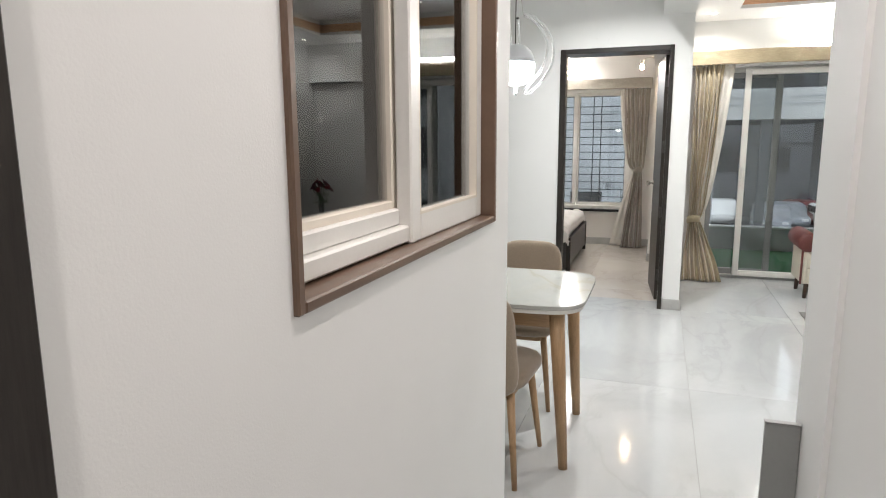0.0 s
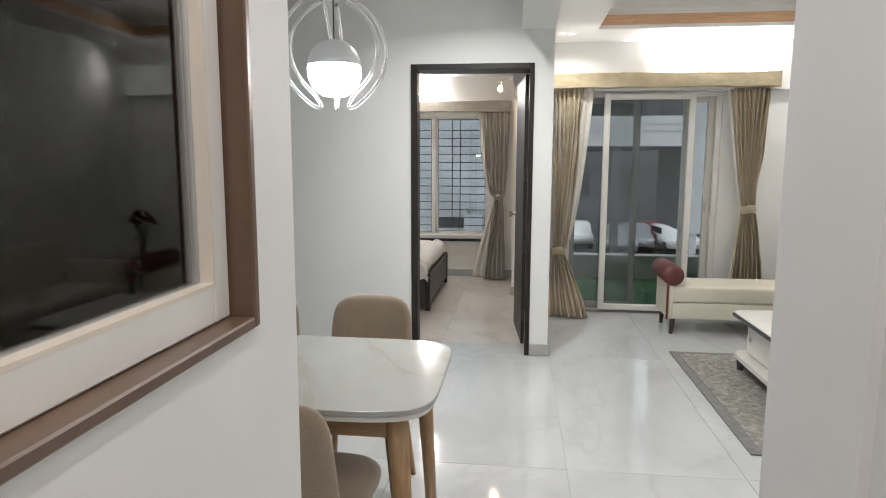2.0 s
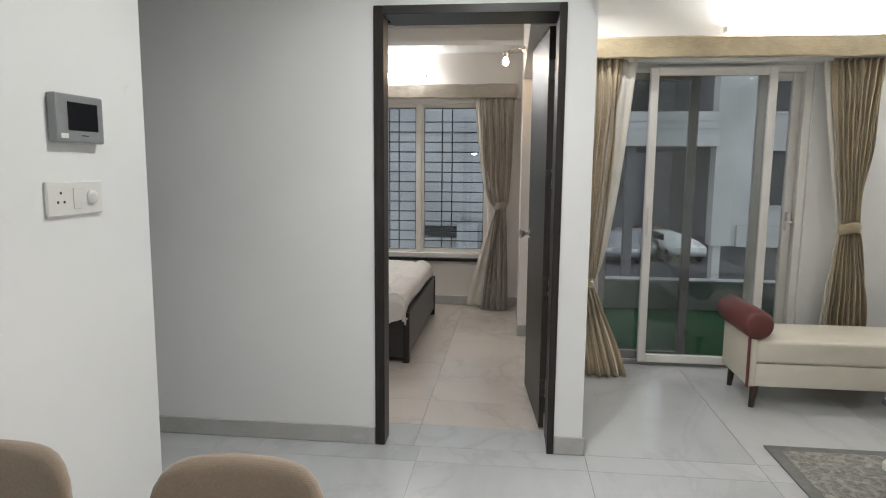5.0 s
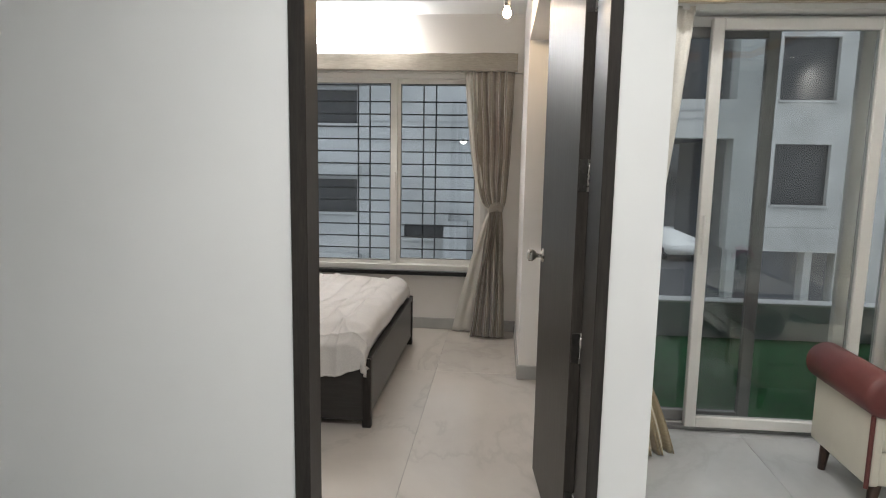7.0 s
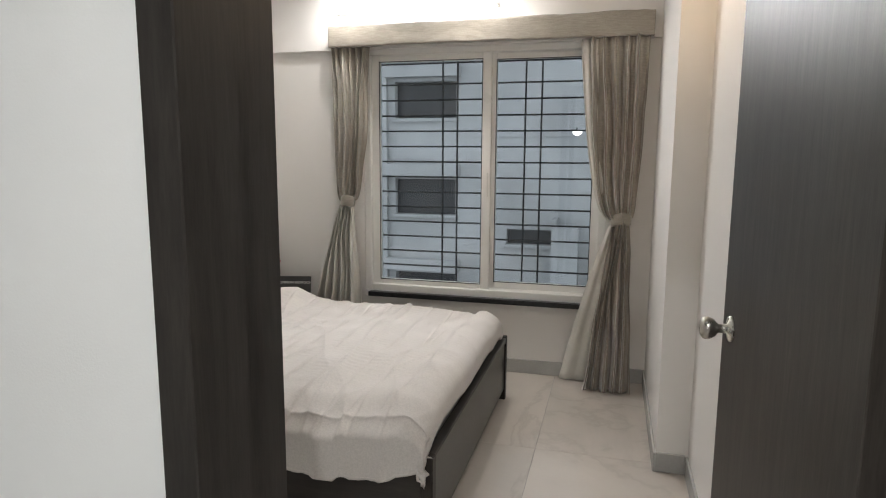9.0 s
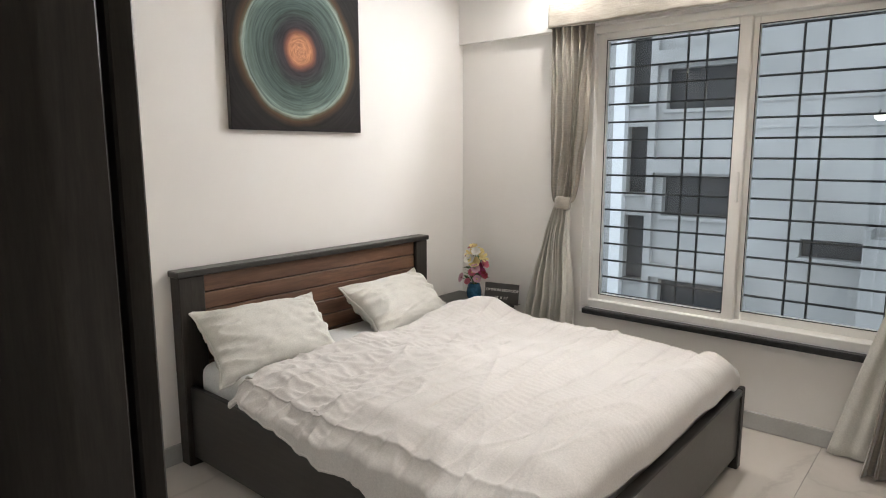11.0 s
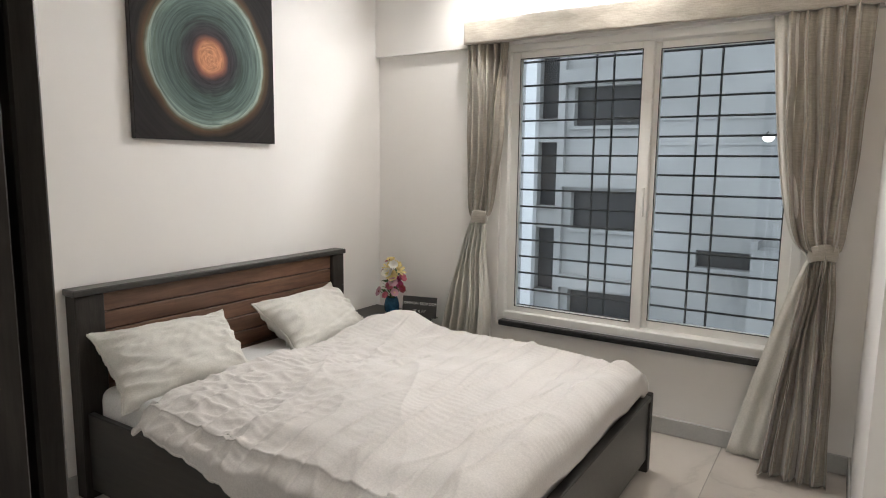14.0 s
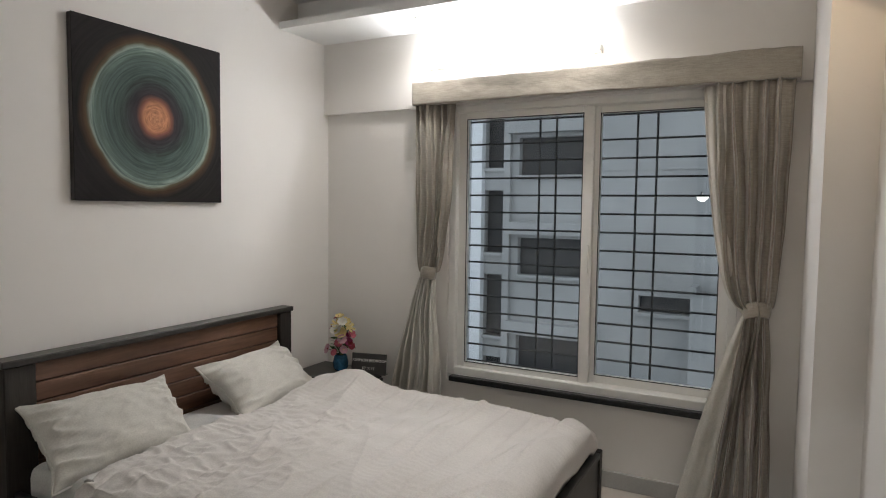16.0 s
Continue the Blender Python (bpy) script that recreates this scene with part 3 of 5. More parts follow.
def yring(y0, y1, z0, z1, w, x0, x1, bevel=0.004, low=None):
    bm = ring(y0, y1, z0, z1, w, -x1, -x0, bevel, low)
    return moved(bm, pose(0, 0, 0, 0, 0, 90))


part("surround", yring(2.13, 3.18, 1.17, 2.12, 0.018, -0.36, -0.226, 0.003, 0.018), BROWN, kw, "brown stone surround")
part("window_frame", yring(2.152, 3.158, 1.192, 2.098, 0.035, -0.345, -0.272), UPVC, kw)
sash = part("sash", yring(2.160, 2.660, 1.222, 2.068, 0.034, -0.335, -0.305, 0.003, 0.055), UPVC_CREAM, kw)
kp = part("pane", box(-0.322, -0.318, 2.194, 2.626, 1.277, 2.034), GLASS_KITCHEN, sash)
kp.visible_shadow = False
part("rail", box(-0.305, -0.29, 2.187, 2.625, 1.227, 1.262, 0.004, 1), UPVC, sash)
sash = part("sash", yring(2.63, 3.158, 1.1885, 2.075, 0.05, -0.300, -0.265, 0.004, 0.06), UPVC, kw)
kp = part("pane", box(-0.290, -0.286, 2.68, 3.108, 1.2485, 2.025), GLASS, sash)
kp.visible_shadow = False
part("gasket", yring(2.676, 3.112, 1.2445, 2.029, 0.006, -0.285, -0.2645, 0), UPVC_CREAM, sash)
part("insect_screen", box(-0.352, -0.349, 2.60, 3.12, 1.22, 2.07), plain("grey insect mesh", (0.075, 0.077, 0.08), 0.9, var=0.3, scale=2.5, grain=900, bstr=0.6), kw, "dark grey insect mesh")
mesh_grille = thing("kitchen_grille", "dark bars behind the kitchen window", "grille")
for k in range(6):
    part("bar", tube([(-0.345, 2.19, 1.27 + 0.145 * k), (-0.345, 3.12, 1.27 + 0.145 * k)], 0.006, 6), IRON, mesh_grille)
for y in (2.95, 2.98):
    part("bar", tube([(-0.340, y, 1.225), (-0.340, y, 2.06)], 0.008, 6), IRON, mesh_grille)

# ---- outside ----
solid("ground", box(-60, 60, 10.4, 120, -3.4, -3.3), ASPHALT, "dark asphalt yard below the balcony", "ground", kind="structure")
solid("balcony_floor", box(0.41, 3.35, 8.575, 10.45, -0.16, -0.03), CONCRETE, "concrete balcony slab", "floor", kind="structure")
solid("turf", box(0.43, 3.2, 8.59, 10.27, -0.03, -0.002), GRASS, "green artificial turf on the balcony", "turf", kind="structure")
solid("parapet", box(0.41, 3.35, 10.28, 10.42, -0.03, 0.275), CONCRETE_LIGHT, "low pale parapet of the balcony", "wall", kind="structure")
solid("coping", box(0.41, 3.35, 10.265, 10.435, 0.275, 0.295, 0.004, 1), UPVC, "white coping on the balcony parapet", "trim", kind="structure")
solid("wall_balcony", box(3.2, 3.35, 8.57, 10.28, -0.03, 2.7), CONCRETE_LIGHT, "pale rendered side wall of the balcony", "wall", kind="structure")
solid("balcony_ceiling", box(0.41, 3.35, 8.57, 10.45, 2.62, 2.75), CONCRETE_LIGHT, "pale rendered underside of the balcony above", "ceiling", kind="structure")
# ---- lamps ----
def tube_light(label, x0, x1, y, z, glowing):
    t = thing("tube_light", label, "lamp")
    part("housing", box(x0 - 0.02, x1 + 0.02, y - 0.012, y + 0.012, z - 0.02, z + 0.02, 0.004, 1), UPVC, t)
    part("diffuser", moved(lathe([(0.016, 0), (0.018, 0.004), (0.018, x1 - x0 - 0.004), (0.016, x1 - x0)], 20), Matrix.Translation((x0, y - 0.028, z)) @ pose(0, 0, 0, 0, 90, 0)), glowing, t, "lit white tube", True)
    for x in (x0 - 0.02, x1):
        part("end_cap", box(x, x + 0.02, y - 0.048, y - 0.008, z - 0.02, z + 0.02, 0.005, 1), UPVC, t)
    return t


tube_light("lit white tube light above the bedroom pelmet", -1.83, -0.83, 10.137, 2.27, TUBE_B)
tube_light("lit white tube light above the balcony pelmet", 1.40, 2.40, 8.297, 2.285, TUBE_L)


def downlight(label, x, y, z, watts, colour=(1, 0.97, 0.93)):
    d = thing("downlight", label, "lamp", (x, y, z), group="recessed ceiling lamps")
    part("trim_ring", lathe([(0.028, 0.0), (0.028, -0.004), (0.042, -0.005), (0.045, -0.001), (0.045, 0.0)], 24, cap=False), UPVC, d, "", True)
    part("lens", lathe([(0.001, -0.002), (0.028, -0.002)], 24, cap=False), LED, d, "lit lens")
    spot("downlight_glow", (x, y, z - 0.008), watts, 0.05, colour)


for x, y in ((-1.74, 9.92), (-0.92, 9.92)):
    downlight("small lit recessed lamp in the bedroom ceiling border", x, y, 2.475, DOWNLIGHT * 0.8)
for x, y in ((0.60, 7.9), (3.0, 7.9), (0.62, 5.3), (3.0, 6.2), (0.6, 4.4), (3.0, 4.4)):
    downlight("small lit recessed lamp in the living room ceiling border", x, y, 2.52, DOWNLIGHT)
for x, y in ((0.2, 1.1), (0.2, 2.6)):
    downlight("lit recessed lamp in the entrance ceiling", x, y, 2.66, DOWNLIGHT * 1.3, (1.0, 0.90, 0.86))

# assumed lamp, never in view, added to brighten the door wall
downlight("recessed lamp added out of view in the dining ceiling", -0.06, 5.86, TOP, DOWNLIGHT * 4.2, (0.985, 0.985, 0.965))

# warm lamp on a short arm above the bedroom recess
arm = thing("wall_lamp", "small warm bulb on a short bracket on the wall", "lamp", (0.116, 8.66, 2.24))
part("bracket", moved(lathe([(0.026, 0), (0.026, 0.012), (0.014, 0.018)], 20), pose(0, 0, 0, 0, -90, 0)), STEEL, arm, "", True)
part("arm", tube([(-0.012, 0, 0), (-0.06, 0, 0.012), (-0.11, 0, 0.0), (-0.135, 0, -0.02)], 0.006, 8), STEEL, arm, "", True)
part("socket", lathe([(0.014, 0.0), (0.017, -0.01), (0.017, -0.04), (0.012, -0.045)], 16, (-0.14, 0, -0.01)), STEEL, arm, "", True)
part("bulb", lathe([(0.008, 0.0), (0.014, -0.012), (0.021, -0.03), (0.022, -0.042), (0.016, -0.056), (0.004, -0.062)], 20, (-0.14, 0, -0.05)), BULBLIT, arm, "lit warm bulb", True)

# pendant over the dining table
pend = thing("pendant_lamp", "lit globe pendant within looping white rings", "lamp", (-0.42, 4.28, 0))
part("canopy", lathe([(0.055, TOP), (0.055, TOP - 0.02), (0.01, TOP - 0.03)], 28), SHADEMETAL, pend, "", True)
part("cord", tube([(0, 0, TOP - 0.03), (0, 0, 1.80)], 0.0025, 6), GASKET, pend)
part("cup", lathe([(0.012, 1.815), (0.04, 1.808), (0.068, 1.785), (0.082, 1.755), (0.085, 1.735), (0.083, 1.735), (0.06, 1.785), (0.01, 1.80)], 32, cap=False), SHADEMETAL, pend, "grey metal cup", True)
part("globe", lathe([(0.002, 1.635), (0.04, 1.641), (0.07, 1.662), (0.084, 1.695), (0.086, 1.725), (0.08, 1.75), (0.05, 1.77), (0.002, 1.775)], 32), GLOBE, pend, "lit opal globe", True)
OUT = [(0.03, 1.95), (0.09, 1.925), (0.145, 1.86), (0.165, 1.785), (0.155, 1.72), (0.12, 1.66), (0.075, 1.615), (0.05, 1.603), (0.045, 1.613), (0.065, 1.645), (0.105, 1.69), (0.132, 1.745), (0.138, 1.80), (0.12, 1.86), (0.075, 1.91), (0.03, 1.935)]
for turn, swell in ((8, 1.0), (98, 0.95), (188, 1.02)):
    pts = []
    for i in range(len(OUT) - 1):
        p0, p1, p2, p3 = (OUT[max(0, min(len(OUT) - 1, i + k))] for k in (-1, 0, 1, 2))
        for k in range(5):
            q = k / 5
            r, z = (0.5 * (2 * p1[j] + (p2[j] - p0[j]) * q + (2 * p0[j] - 5 * p1[j] + 4 * p2[j] - p3[j]) * q * q + (3 * p1[j] - p0[j] - 3 * p2[j] + p3[j]) * q ** 3) for j in (0, 1))
            side = 0.022 * math.cos(math.pi * (i + q) / (len(OUT) - 1)) + 0.05 * (z - 1.6)
            c, d = math.cos(radians(turn)), math.sin(radians(turn))
            pts.append((r * swell * c - side * d, r * swell * d + side * c, z))
    part("loop", tube(pts, 0.006, 10), ACRYLIC, pend, "", True)
    part("hanger", tube([(0.03 * c, 0.03 * d, 1.95), (0, 0, 2.15)], 0.0012, 5), STEEL, pend)
# ---- bedroom: the bed ----
bed = thing("bed", "dark ebony bed with a walnut plank headboard", "bed", (-2.575, 8.2, 0))
L, W = 1.915, 1.545
part("post", box(0, 0.075, -0.022, 0.095, 0, 0.845, 0.004, 1), EBONY, bed)
part("post", box(0, 0.075, W - 0.095, W, 0, 0.845, 0.004, 1), EBONY, bed)
part("top_rail", box(-0.002, 0.085, -0.031, W + 0.008, 0.845, 0.872, 0.004, 1), EBONY_X, bed)
part("back_board", box(0.012, 0.035, 0.095, W - 0.095, 0.15, 0.845), EBONY_X, bed)
z = 0.843
for h in (0.082, 0.078, 0.078, 0.078, 0.078, 0.078, 0.09):
    part("plank", box(0.035, 0.055, 0.097, W - 0.097, z - h + 0.005, z, 0.003, 1), WALNUT, bed)
    z -= h
part("side_rail", box(0.075, L - 0.04, 0.0, 0.028, 0.04, 0.365, 0.004, 1), EBONY_X, bed)
part("side_rail", box(0.075, L - 0.04, W - 0.028, W, 0.04, 0.365, 0.004, 1), EBONY_X, bed)
part("foot_board", box(L - 0.04, L - 0.008, 0.04, W - 0.04, 0.06, 0.35, 0.004, 1), EBONY_X, bed)
part("foot_rail", box(L - 0.042, L, 0.04, W - 0.04, 0.335, 0.365, 0.004, 1), EBONY_X, bed)
for y in (0, W - 0.045):
    part("foot_post", box(L - 0.045, L, y, y + 0.045, 0, 0.368, 0.004, 1), EBONY, bed)
part("base", box(0.08, L - 0.05, 0.03, W - 0.03, 0.22, 0.30), EBONY_X, bed)

mattress = solid("mattress", moved(box(0, 1.775, 0, 1.475, 0, 0.165, 0.05, 4), Matrix.Translation((-2.49, 8.235, 0.301))), SHEET, "mattress in a white fitted sheet on the bed", "mattress", smooth=True)


def quilt_point(u, v):
    """Across the foot two thirds of the bed: u from head to foot, v from the far side over the top and down the near side."""
    x = -2.16 + 1.47 * u + 0.10 * (v - 0.5) * (1 - u)
    far, topw, split = 0.10, 1.50, 0.84
    hang = 0.065 + 0.135 * smoothstep((x + 2.1) / 1.2) + 0.014 * noise.noise(Vector((x * 4, 0, 7)))
    hang *= 1 - 0.6 * smoothstep((x + 0.80) / 0.11)
    s = v / split * (far + topw) if v < split else far + topw + (v - split) / (1 - split) * hang
    if s < far:
        y, z = 9.735, 0.412 + s
    elif s < far + topw:
        y, z = 9.735 - (s - far) * 1.02, 0.512
    else:
        y, z = 8.205, 0.512 - (s - far - topw)
    # soft shoulders
    e = min(abs(y - 9.735), max(0.0, y - 8.205))
    if far <= s <= far + topw:
        z -= 0.035 * (1 - smoothstep(e / 0.13))
    else:
        y -= 0.0 if s < far else 0.05 * smoothstep((s - far - topw) / 0.06)
        z -= 0.035
    # puff and the raised far edge
    q = Vector((x * 2.1, y * 2.6, 0.3))
    z += 0.030 * noise.noise(q) + 0.010 * noise.noise(q * 3.1)
    z += 0.05 * math.exp(-((x + 1.95) / 0.16) ** 2 - ((y - 9.62) / 0.2) ** 2) + 0.02 * math.exp(-((y - 9.6) / 0.12) ** 2)
    z -= 0.022 * smoothstep((x + 1.45) / 0.35) * smoothstep((y - 9.2) / 0.4)
    # folds that run down from the near edge, and crumples toward the head
    near = smoothstep((8.62 - y) / 0.4)
    wander = noise.noise(Vector((x * 2.3, y * 1.6, 5)))
    ridge = (1 - abs(noise.noise(Vector((x * 5.5 + 0.8 * wander + y * 1.3, y * 1.1, 6))))) ** 6
    fold = math.sin(x * 21 + 3.4 * wander + y * 5) * (0.5 + 0.9 * abs(noise.noise(Vector((x * 3.1, 4, 1)))))
    over = smoothstep((s - far - topw + 0.03) / 0.06)
    z += near * (0.004 * fold + 0.012 * ridge) * (1 - 0.9 * over)
    if s > far + topw:
        y -= smoothstep((s - far - topw) / 0.05) * (0.006 + 0.010 * fold + 0.014 * ridge) + 0.006 * noise.noise(Vector((x * 6, z * 5, 2)))
    head = smoothstep((-1.3 - x) / 0.5) * smoothstep((9.45 - y) / 0.4)
    w = noise.noise(Vector((x * 9 + y * 5, y * 16 - x * 6, 1)))
    z += 0.010 * head * (max(0.0, 1 - 2.2 * abs(w)) - 0.3)
    # sewn lines across the bed with puckers between them
    line = (x + 0.02 * noise.noise(Vector((y * 1.5, x, 3)))) / 0.118
    seam = abs(line - round(line))
    z -= 0.0052 * math.exp(-(seam / 0.045) ** 2)
    pucker = max(0.0, 0.3 + noise.noise(Vector((x * 3, y * 2, 11))))
    z += 0.0012 * pucker * math.sin(y * 210 + x * 34 + 3 * noise.noise(Vector((x * 5, y * 5, 9)))) * smoothstep(seam / 0.12)
    z += 0.010 * (1 - abs(noise.noise(Vector((x * 4.2 + y * 1.1, y * 0.9, 4))))) ** 9 + 0.007 * (1 - abs(noise.noise(Vector((x * 7.5 - y * 2.0, y * 1.4, 8))))) ** 9
    z += 0.012 * (1 - abs(noise.noise(Vector((x * 2.6 + 2, y * 0.7, 14))))) ** 16
    # a second layer folded back along the foot
    z += 0.017 * smoothstep((x + 0.80 + 0.13 * (9.65 - y) + 0.03 * noise.noise(Vector((y * 3, 1, 21)))) / 0.013) * smoothstep((9.70 - y) / 0.1)
    # the hem toward the pillows is rolled
    if u < 0.03:
        z -= 0.035 * (1 - u / 0.03)
    if u > 0.93:
        # rolled over against the foot board
        turn = (u - 0.93) / 0.07 * 2.3
        bend = min(turn, math.pi / 2)
        x += 0.112 * math.sin(bend) - 1.47 * (u - 0.93)
        z -= 0.075 * (1 - math.cos(bend)) + 0.085 * (turn - bend)
    return x, y, z


quilt = thing("quilt", "crumpled cream striped quilt spread over the bed", "quilt")
sheet("cover", grid(340, 300, quilt_point), LINEN, quilt, 0.022)
hem = [quilt_point(k / 90, 1.0) for k in range(91)]
part("hem", tube([(p, q + 0.006, r - 0.002) for p, q, r in hem], 0.008, 8), LINEN, quilt, "sewn hem", True)


def pillow(at, tilt, rz, w, d, seed, label):
    """A plump pillow with drawn-in sides, eared corners and a sewn edge."""
    def rim(a, b):
        ear = (abs(a) * abs(b)) ** 7
        x = a * w / 2 * (1 - 0.085 * (1 - b * b) * abs(a) ** 3 + 0.035 * ear)
        y = b * d / 2 * (1 - 0.12 * (1 - a * a) * abs(b) ** 3 + 0.05 * ear)
        wave = 0.020 * noise.noise(Vector((a * 2.4 + seed, b * 2.4, seed))) + 0.05 * ear * noise.noise(Vector((a * 0.9 + seed, b * 0.9, 5)))
        return x, y, wave

    def side(sgn):
        def f(u, v):
            a, b = 2 * u - 1, 2 * v - 1
            a, b = math.sin(a * math.pi / 2), math.sin(b * math.pi / 2)
            full = max(0.0, (1 - a * a) * (1 - b * b))
            x, y, wave = rim(a, b)
            h = 0.098 * full ** 0.40 * (1 - 0.25 * (a * a) * (b * b))
            q = Vector((a * 2.2 + seed, b * 2.2, sgn))
            h += full ** 0.5 * 0.014 * noise.noise(q)
            # creases drawn in from the ends
            end = smoothstep((abs(a) - 0.35) / 0.6)
            cr = (1 - abs(noise.noise(Vector((a * 1.4 + seed, b * 3.2 + a * 1.1, 3))))) ** 5
            h += full ** 0.35 * (0.055 * end * (cr - 0.35) + 0.013 * (0.4 - abs(noise.noise(Vector((a * 3.5 + b * 2 + seed, b * 6 - a * 2, 3))))))
            edge = 1 - min(1.0, full * 6)
            return x, y, sgn * max(h, 0) + wave * (0.35 + 0.65 * edge)
        return f
    bm = join(grid(84, 64, side(1)), grid(84, 64, side(-1)))
    bmesh.ops.remove_doubles(bm, verts=bm.verts, dist=0.0006)
    ob = thing("pillow", label, "pillow", group="pillows on the bed")
    part("cover", bm, PILLOW, ob, "", True)
    fl = []
    for k in range(128):
        g, m = divmod(k, 32)
        t = 2 * m / 32 - 1
        a, b = ((t, -1), (1, t), (-t, 1), (-1, -t))[g]
        x, y, wave = rim(a, b)
        fl.append((x, y, wave))
    part("piping", tube(fl, 0.0055, 6, closed=True), PILLOW, ob, "", True)
    ob.matrix_world = pose(*at) @ pose(0, 0, 0, 0, 0, rz) @ pose(0, 0, 0, tilt, 0, 0)
    return ob


# ---- curtains ----
def curtain(name, label, y, top, tie, foot, ztop, ztie, zfoot, mat, n=9, lin=None, seed=0, toward=-1, foot_out=0.0, tie_out=0.0, skirt=None, bow=0.62):
    """A pleated drape, gathered by a tieback. top, tie, foot: its extent in x at those heights."""
    c = thing(name, label, "curtain")

    def edges(z):
        if z > ztie:
            k = ((z - ztie) / (ztop - ztie)) ** bow
            return [tie[i] + (top[i] - tie[i]) * k for i in (0, 1)]
        k = ((ztie - z) / max(ztie - zfoot, 0.01)) ** 0.8
        return [tie[i] + (foot[i] - tie[i]) * k for i in (0, 1)]

    def point(u, v):
        z = ztop + (zfoot - ztop) * v
        a, b = edges(z)
        low = smoothstep((ztie - z) / max(ztie - zfoot, 0.01))
        near = math.exp(-((z - ztie) / 0.10) ** 2)
        pinch = math.exp(-((z - ztop + 0.06) / 0.05) ** 2)
        wob = noise.noise(Vector((u * 3 + seed, z * 1.6, seed)))
        drift = noise.noise(Vector((u * 1.7 + seed * 2, z * 0.8, seed + 9)))
        ph = 2 * math.pi * n * (u + 0.045 * wob + 0.05 * drift) + 0.8 * wob
        amp = (0.026 - 0.012 * near + 0.012 * low - 0.010 * pinch) * (0.75 + 0.9 * abs(noise.noise(Vector((u * n * 0.8, z * 0.7, seed + 2)))))
        wave = math.sin(ph) + 0.45 * math.sin(2.3 * ph + seed + 2 * wob)
        d = amp * wave + 0.03 * noise.noise(Vector((u * 2.2, z * 2.4, seed + 4)))
        d += 0.02 * near * (1 - (2 * u - 1) ** 2)
        x = a + (b - a) * u + 0.006 * math.cos(ph) + 0.016 * noise.noise(Vector((u * 3, z * 3, seed)))
        out = foot_out * low ** 2 + tie_out * near
        if v > 0.97:
            z += 0.010 * wave * (v - 0.97) / 0.03
        return x, y + toward * (0.03 + d + out), max(z, 0.004)
    if skirt:
        vt = (ztop - ztie) / (ztop - zfoot)
        sheet("drape", grid(n * 16, 60, lambda u, v: point(u, v * vt)), mat, c, 0.003)
        sheet("lower_drape", grid(n * 16, 50, lambda u, v: point(u, vt + v * (1 - vt))), skirt, c, 0.003, "pale turned-out lower half")
    else:
        sheet("drape", grid(n * 24, 90, point), mat, c, 0.003)
    if lin:
        l0, l1, f0, f1 = lin

        def lining(u, v):
            z = ztop - 0.01 + (max(zfoot, 0.02) - ztop) * v
            a, b = edges(z)
            k = abs(z - ztie) / (ztop - ztie if z > ztie else max(ztie - zfoot, 0.01))
            k = k ** (0.55 if z > ztie else 0.8)
            if l1 > l0:
                p = b - 0.05
                q = b + 0.005 + ((l1 if z > ztie else f1)) * k
            else:
                p = a + 0.05
                q = a - 0.005 + ((l1 if z > ztie else f1)) * k
            w = math.sin(u * 14 + seed + z)
            return p + (q - p) * u, y + toward * (0.008 + 0.006 * w), z
        sheet("lining", grid(24, 50, lining), LINING, c, 0.002, "white sheer lining")
    # tieback
    mid, half = (tie[0] + tie[1]) / 2, (tie[1] - tie[0]) / 2 + 0.012
    def band(p, q):
        t = 2 * math.pi * p
        bulge = 0.006 * math.sin(math.pi * q)
        return mid + (half + bulge) * math.cos(t), y + toward * (0.035 + tie_out) + (0.046 + bulge) * math.sin(t), ztie - 0.036 + 0.072 * q + 0.010 * math.cos(t + 1) + 0.004 * math.sin(3 * t)
    sheet("tieback", grid(48, 8, band), mat, c, 0.004)
    return c


def pelmet(name, label, x0, x1, y0, y1, z0, z1, mat, seed=0):
    p = thing(name, label, "pelmet")

    def f(u, v):
        x = x0 + (x1 - x0) * u
        # wraps over the top, down the front and under the lip
        s = v * 3
        if s < 1:
            y, z = y1 + (y0 - y1) * s, z1
        elif s < 2:
            y, z = y0, z1 + (z0 - z1) * (s - 1)
        else:
            y, z = y0 + (y1 - y0) * 0.5 * (s - 2), z0
        q = Vector((x * 5 + seed, z * 9, y * 9))
        w = noise.noise(q) * 0.004 + 0.004 * noise.noise(q * 2.7)
        return x, y - w, z + w * 0.8 + 0.004 * noise.noise(Vector((x * 3, seed, 1)))
    sheet("valance", grid(160, 36, f), mat, p, 0.004)
    part("board", box(x0 + 0.004, x1 - 0.004, y0 + 0.012, y1, z0 + 0.02, z1 - 0.012), mat, p)
    for x in (x0, x1 - 0.006):
        part("end_cap", box(x, x + 0.006, y0, y1, z0, z1, 0.002, 1), mat, p)
    return p


pelmet("pelmet", "taupe silk covered pelmet over the bedroom window", -1.885, 0.07, 10.07, 10.148, 2.045, 2.175, SILK_BED, 1)
curtain("curtain", "taupe silk curtain tied back beside the bedroom window", 10.14, (-1.885, -1.63), (-1.812, -1.752), (-2.11, -1.69), 2.05, 1.075, 0.02, SILK_BED, 6, None, 1, -1, 0.0, 0.0, LINING, 0.36)
curtain("curtain", "taupe silk curtain tied back, its hem trailing on the floor", 10.13, (-0.275, 0.045), (-0.106, -0.022), (-0.25, 0.025), 2.05, 1.01, 0.006, SILK_BED, 5, (0, -0.05, 0, -0.14), 3, -1, 0.13, bow=0.3)
pelmet("pelmet", "beige silk covered pelmet over the balcony door", 0.415, 2.44, 8.22, 8.308, 2.105, 2.235, SILK, 7)
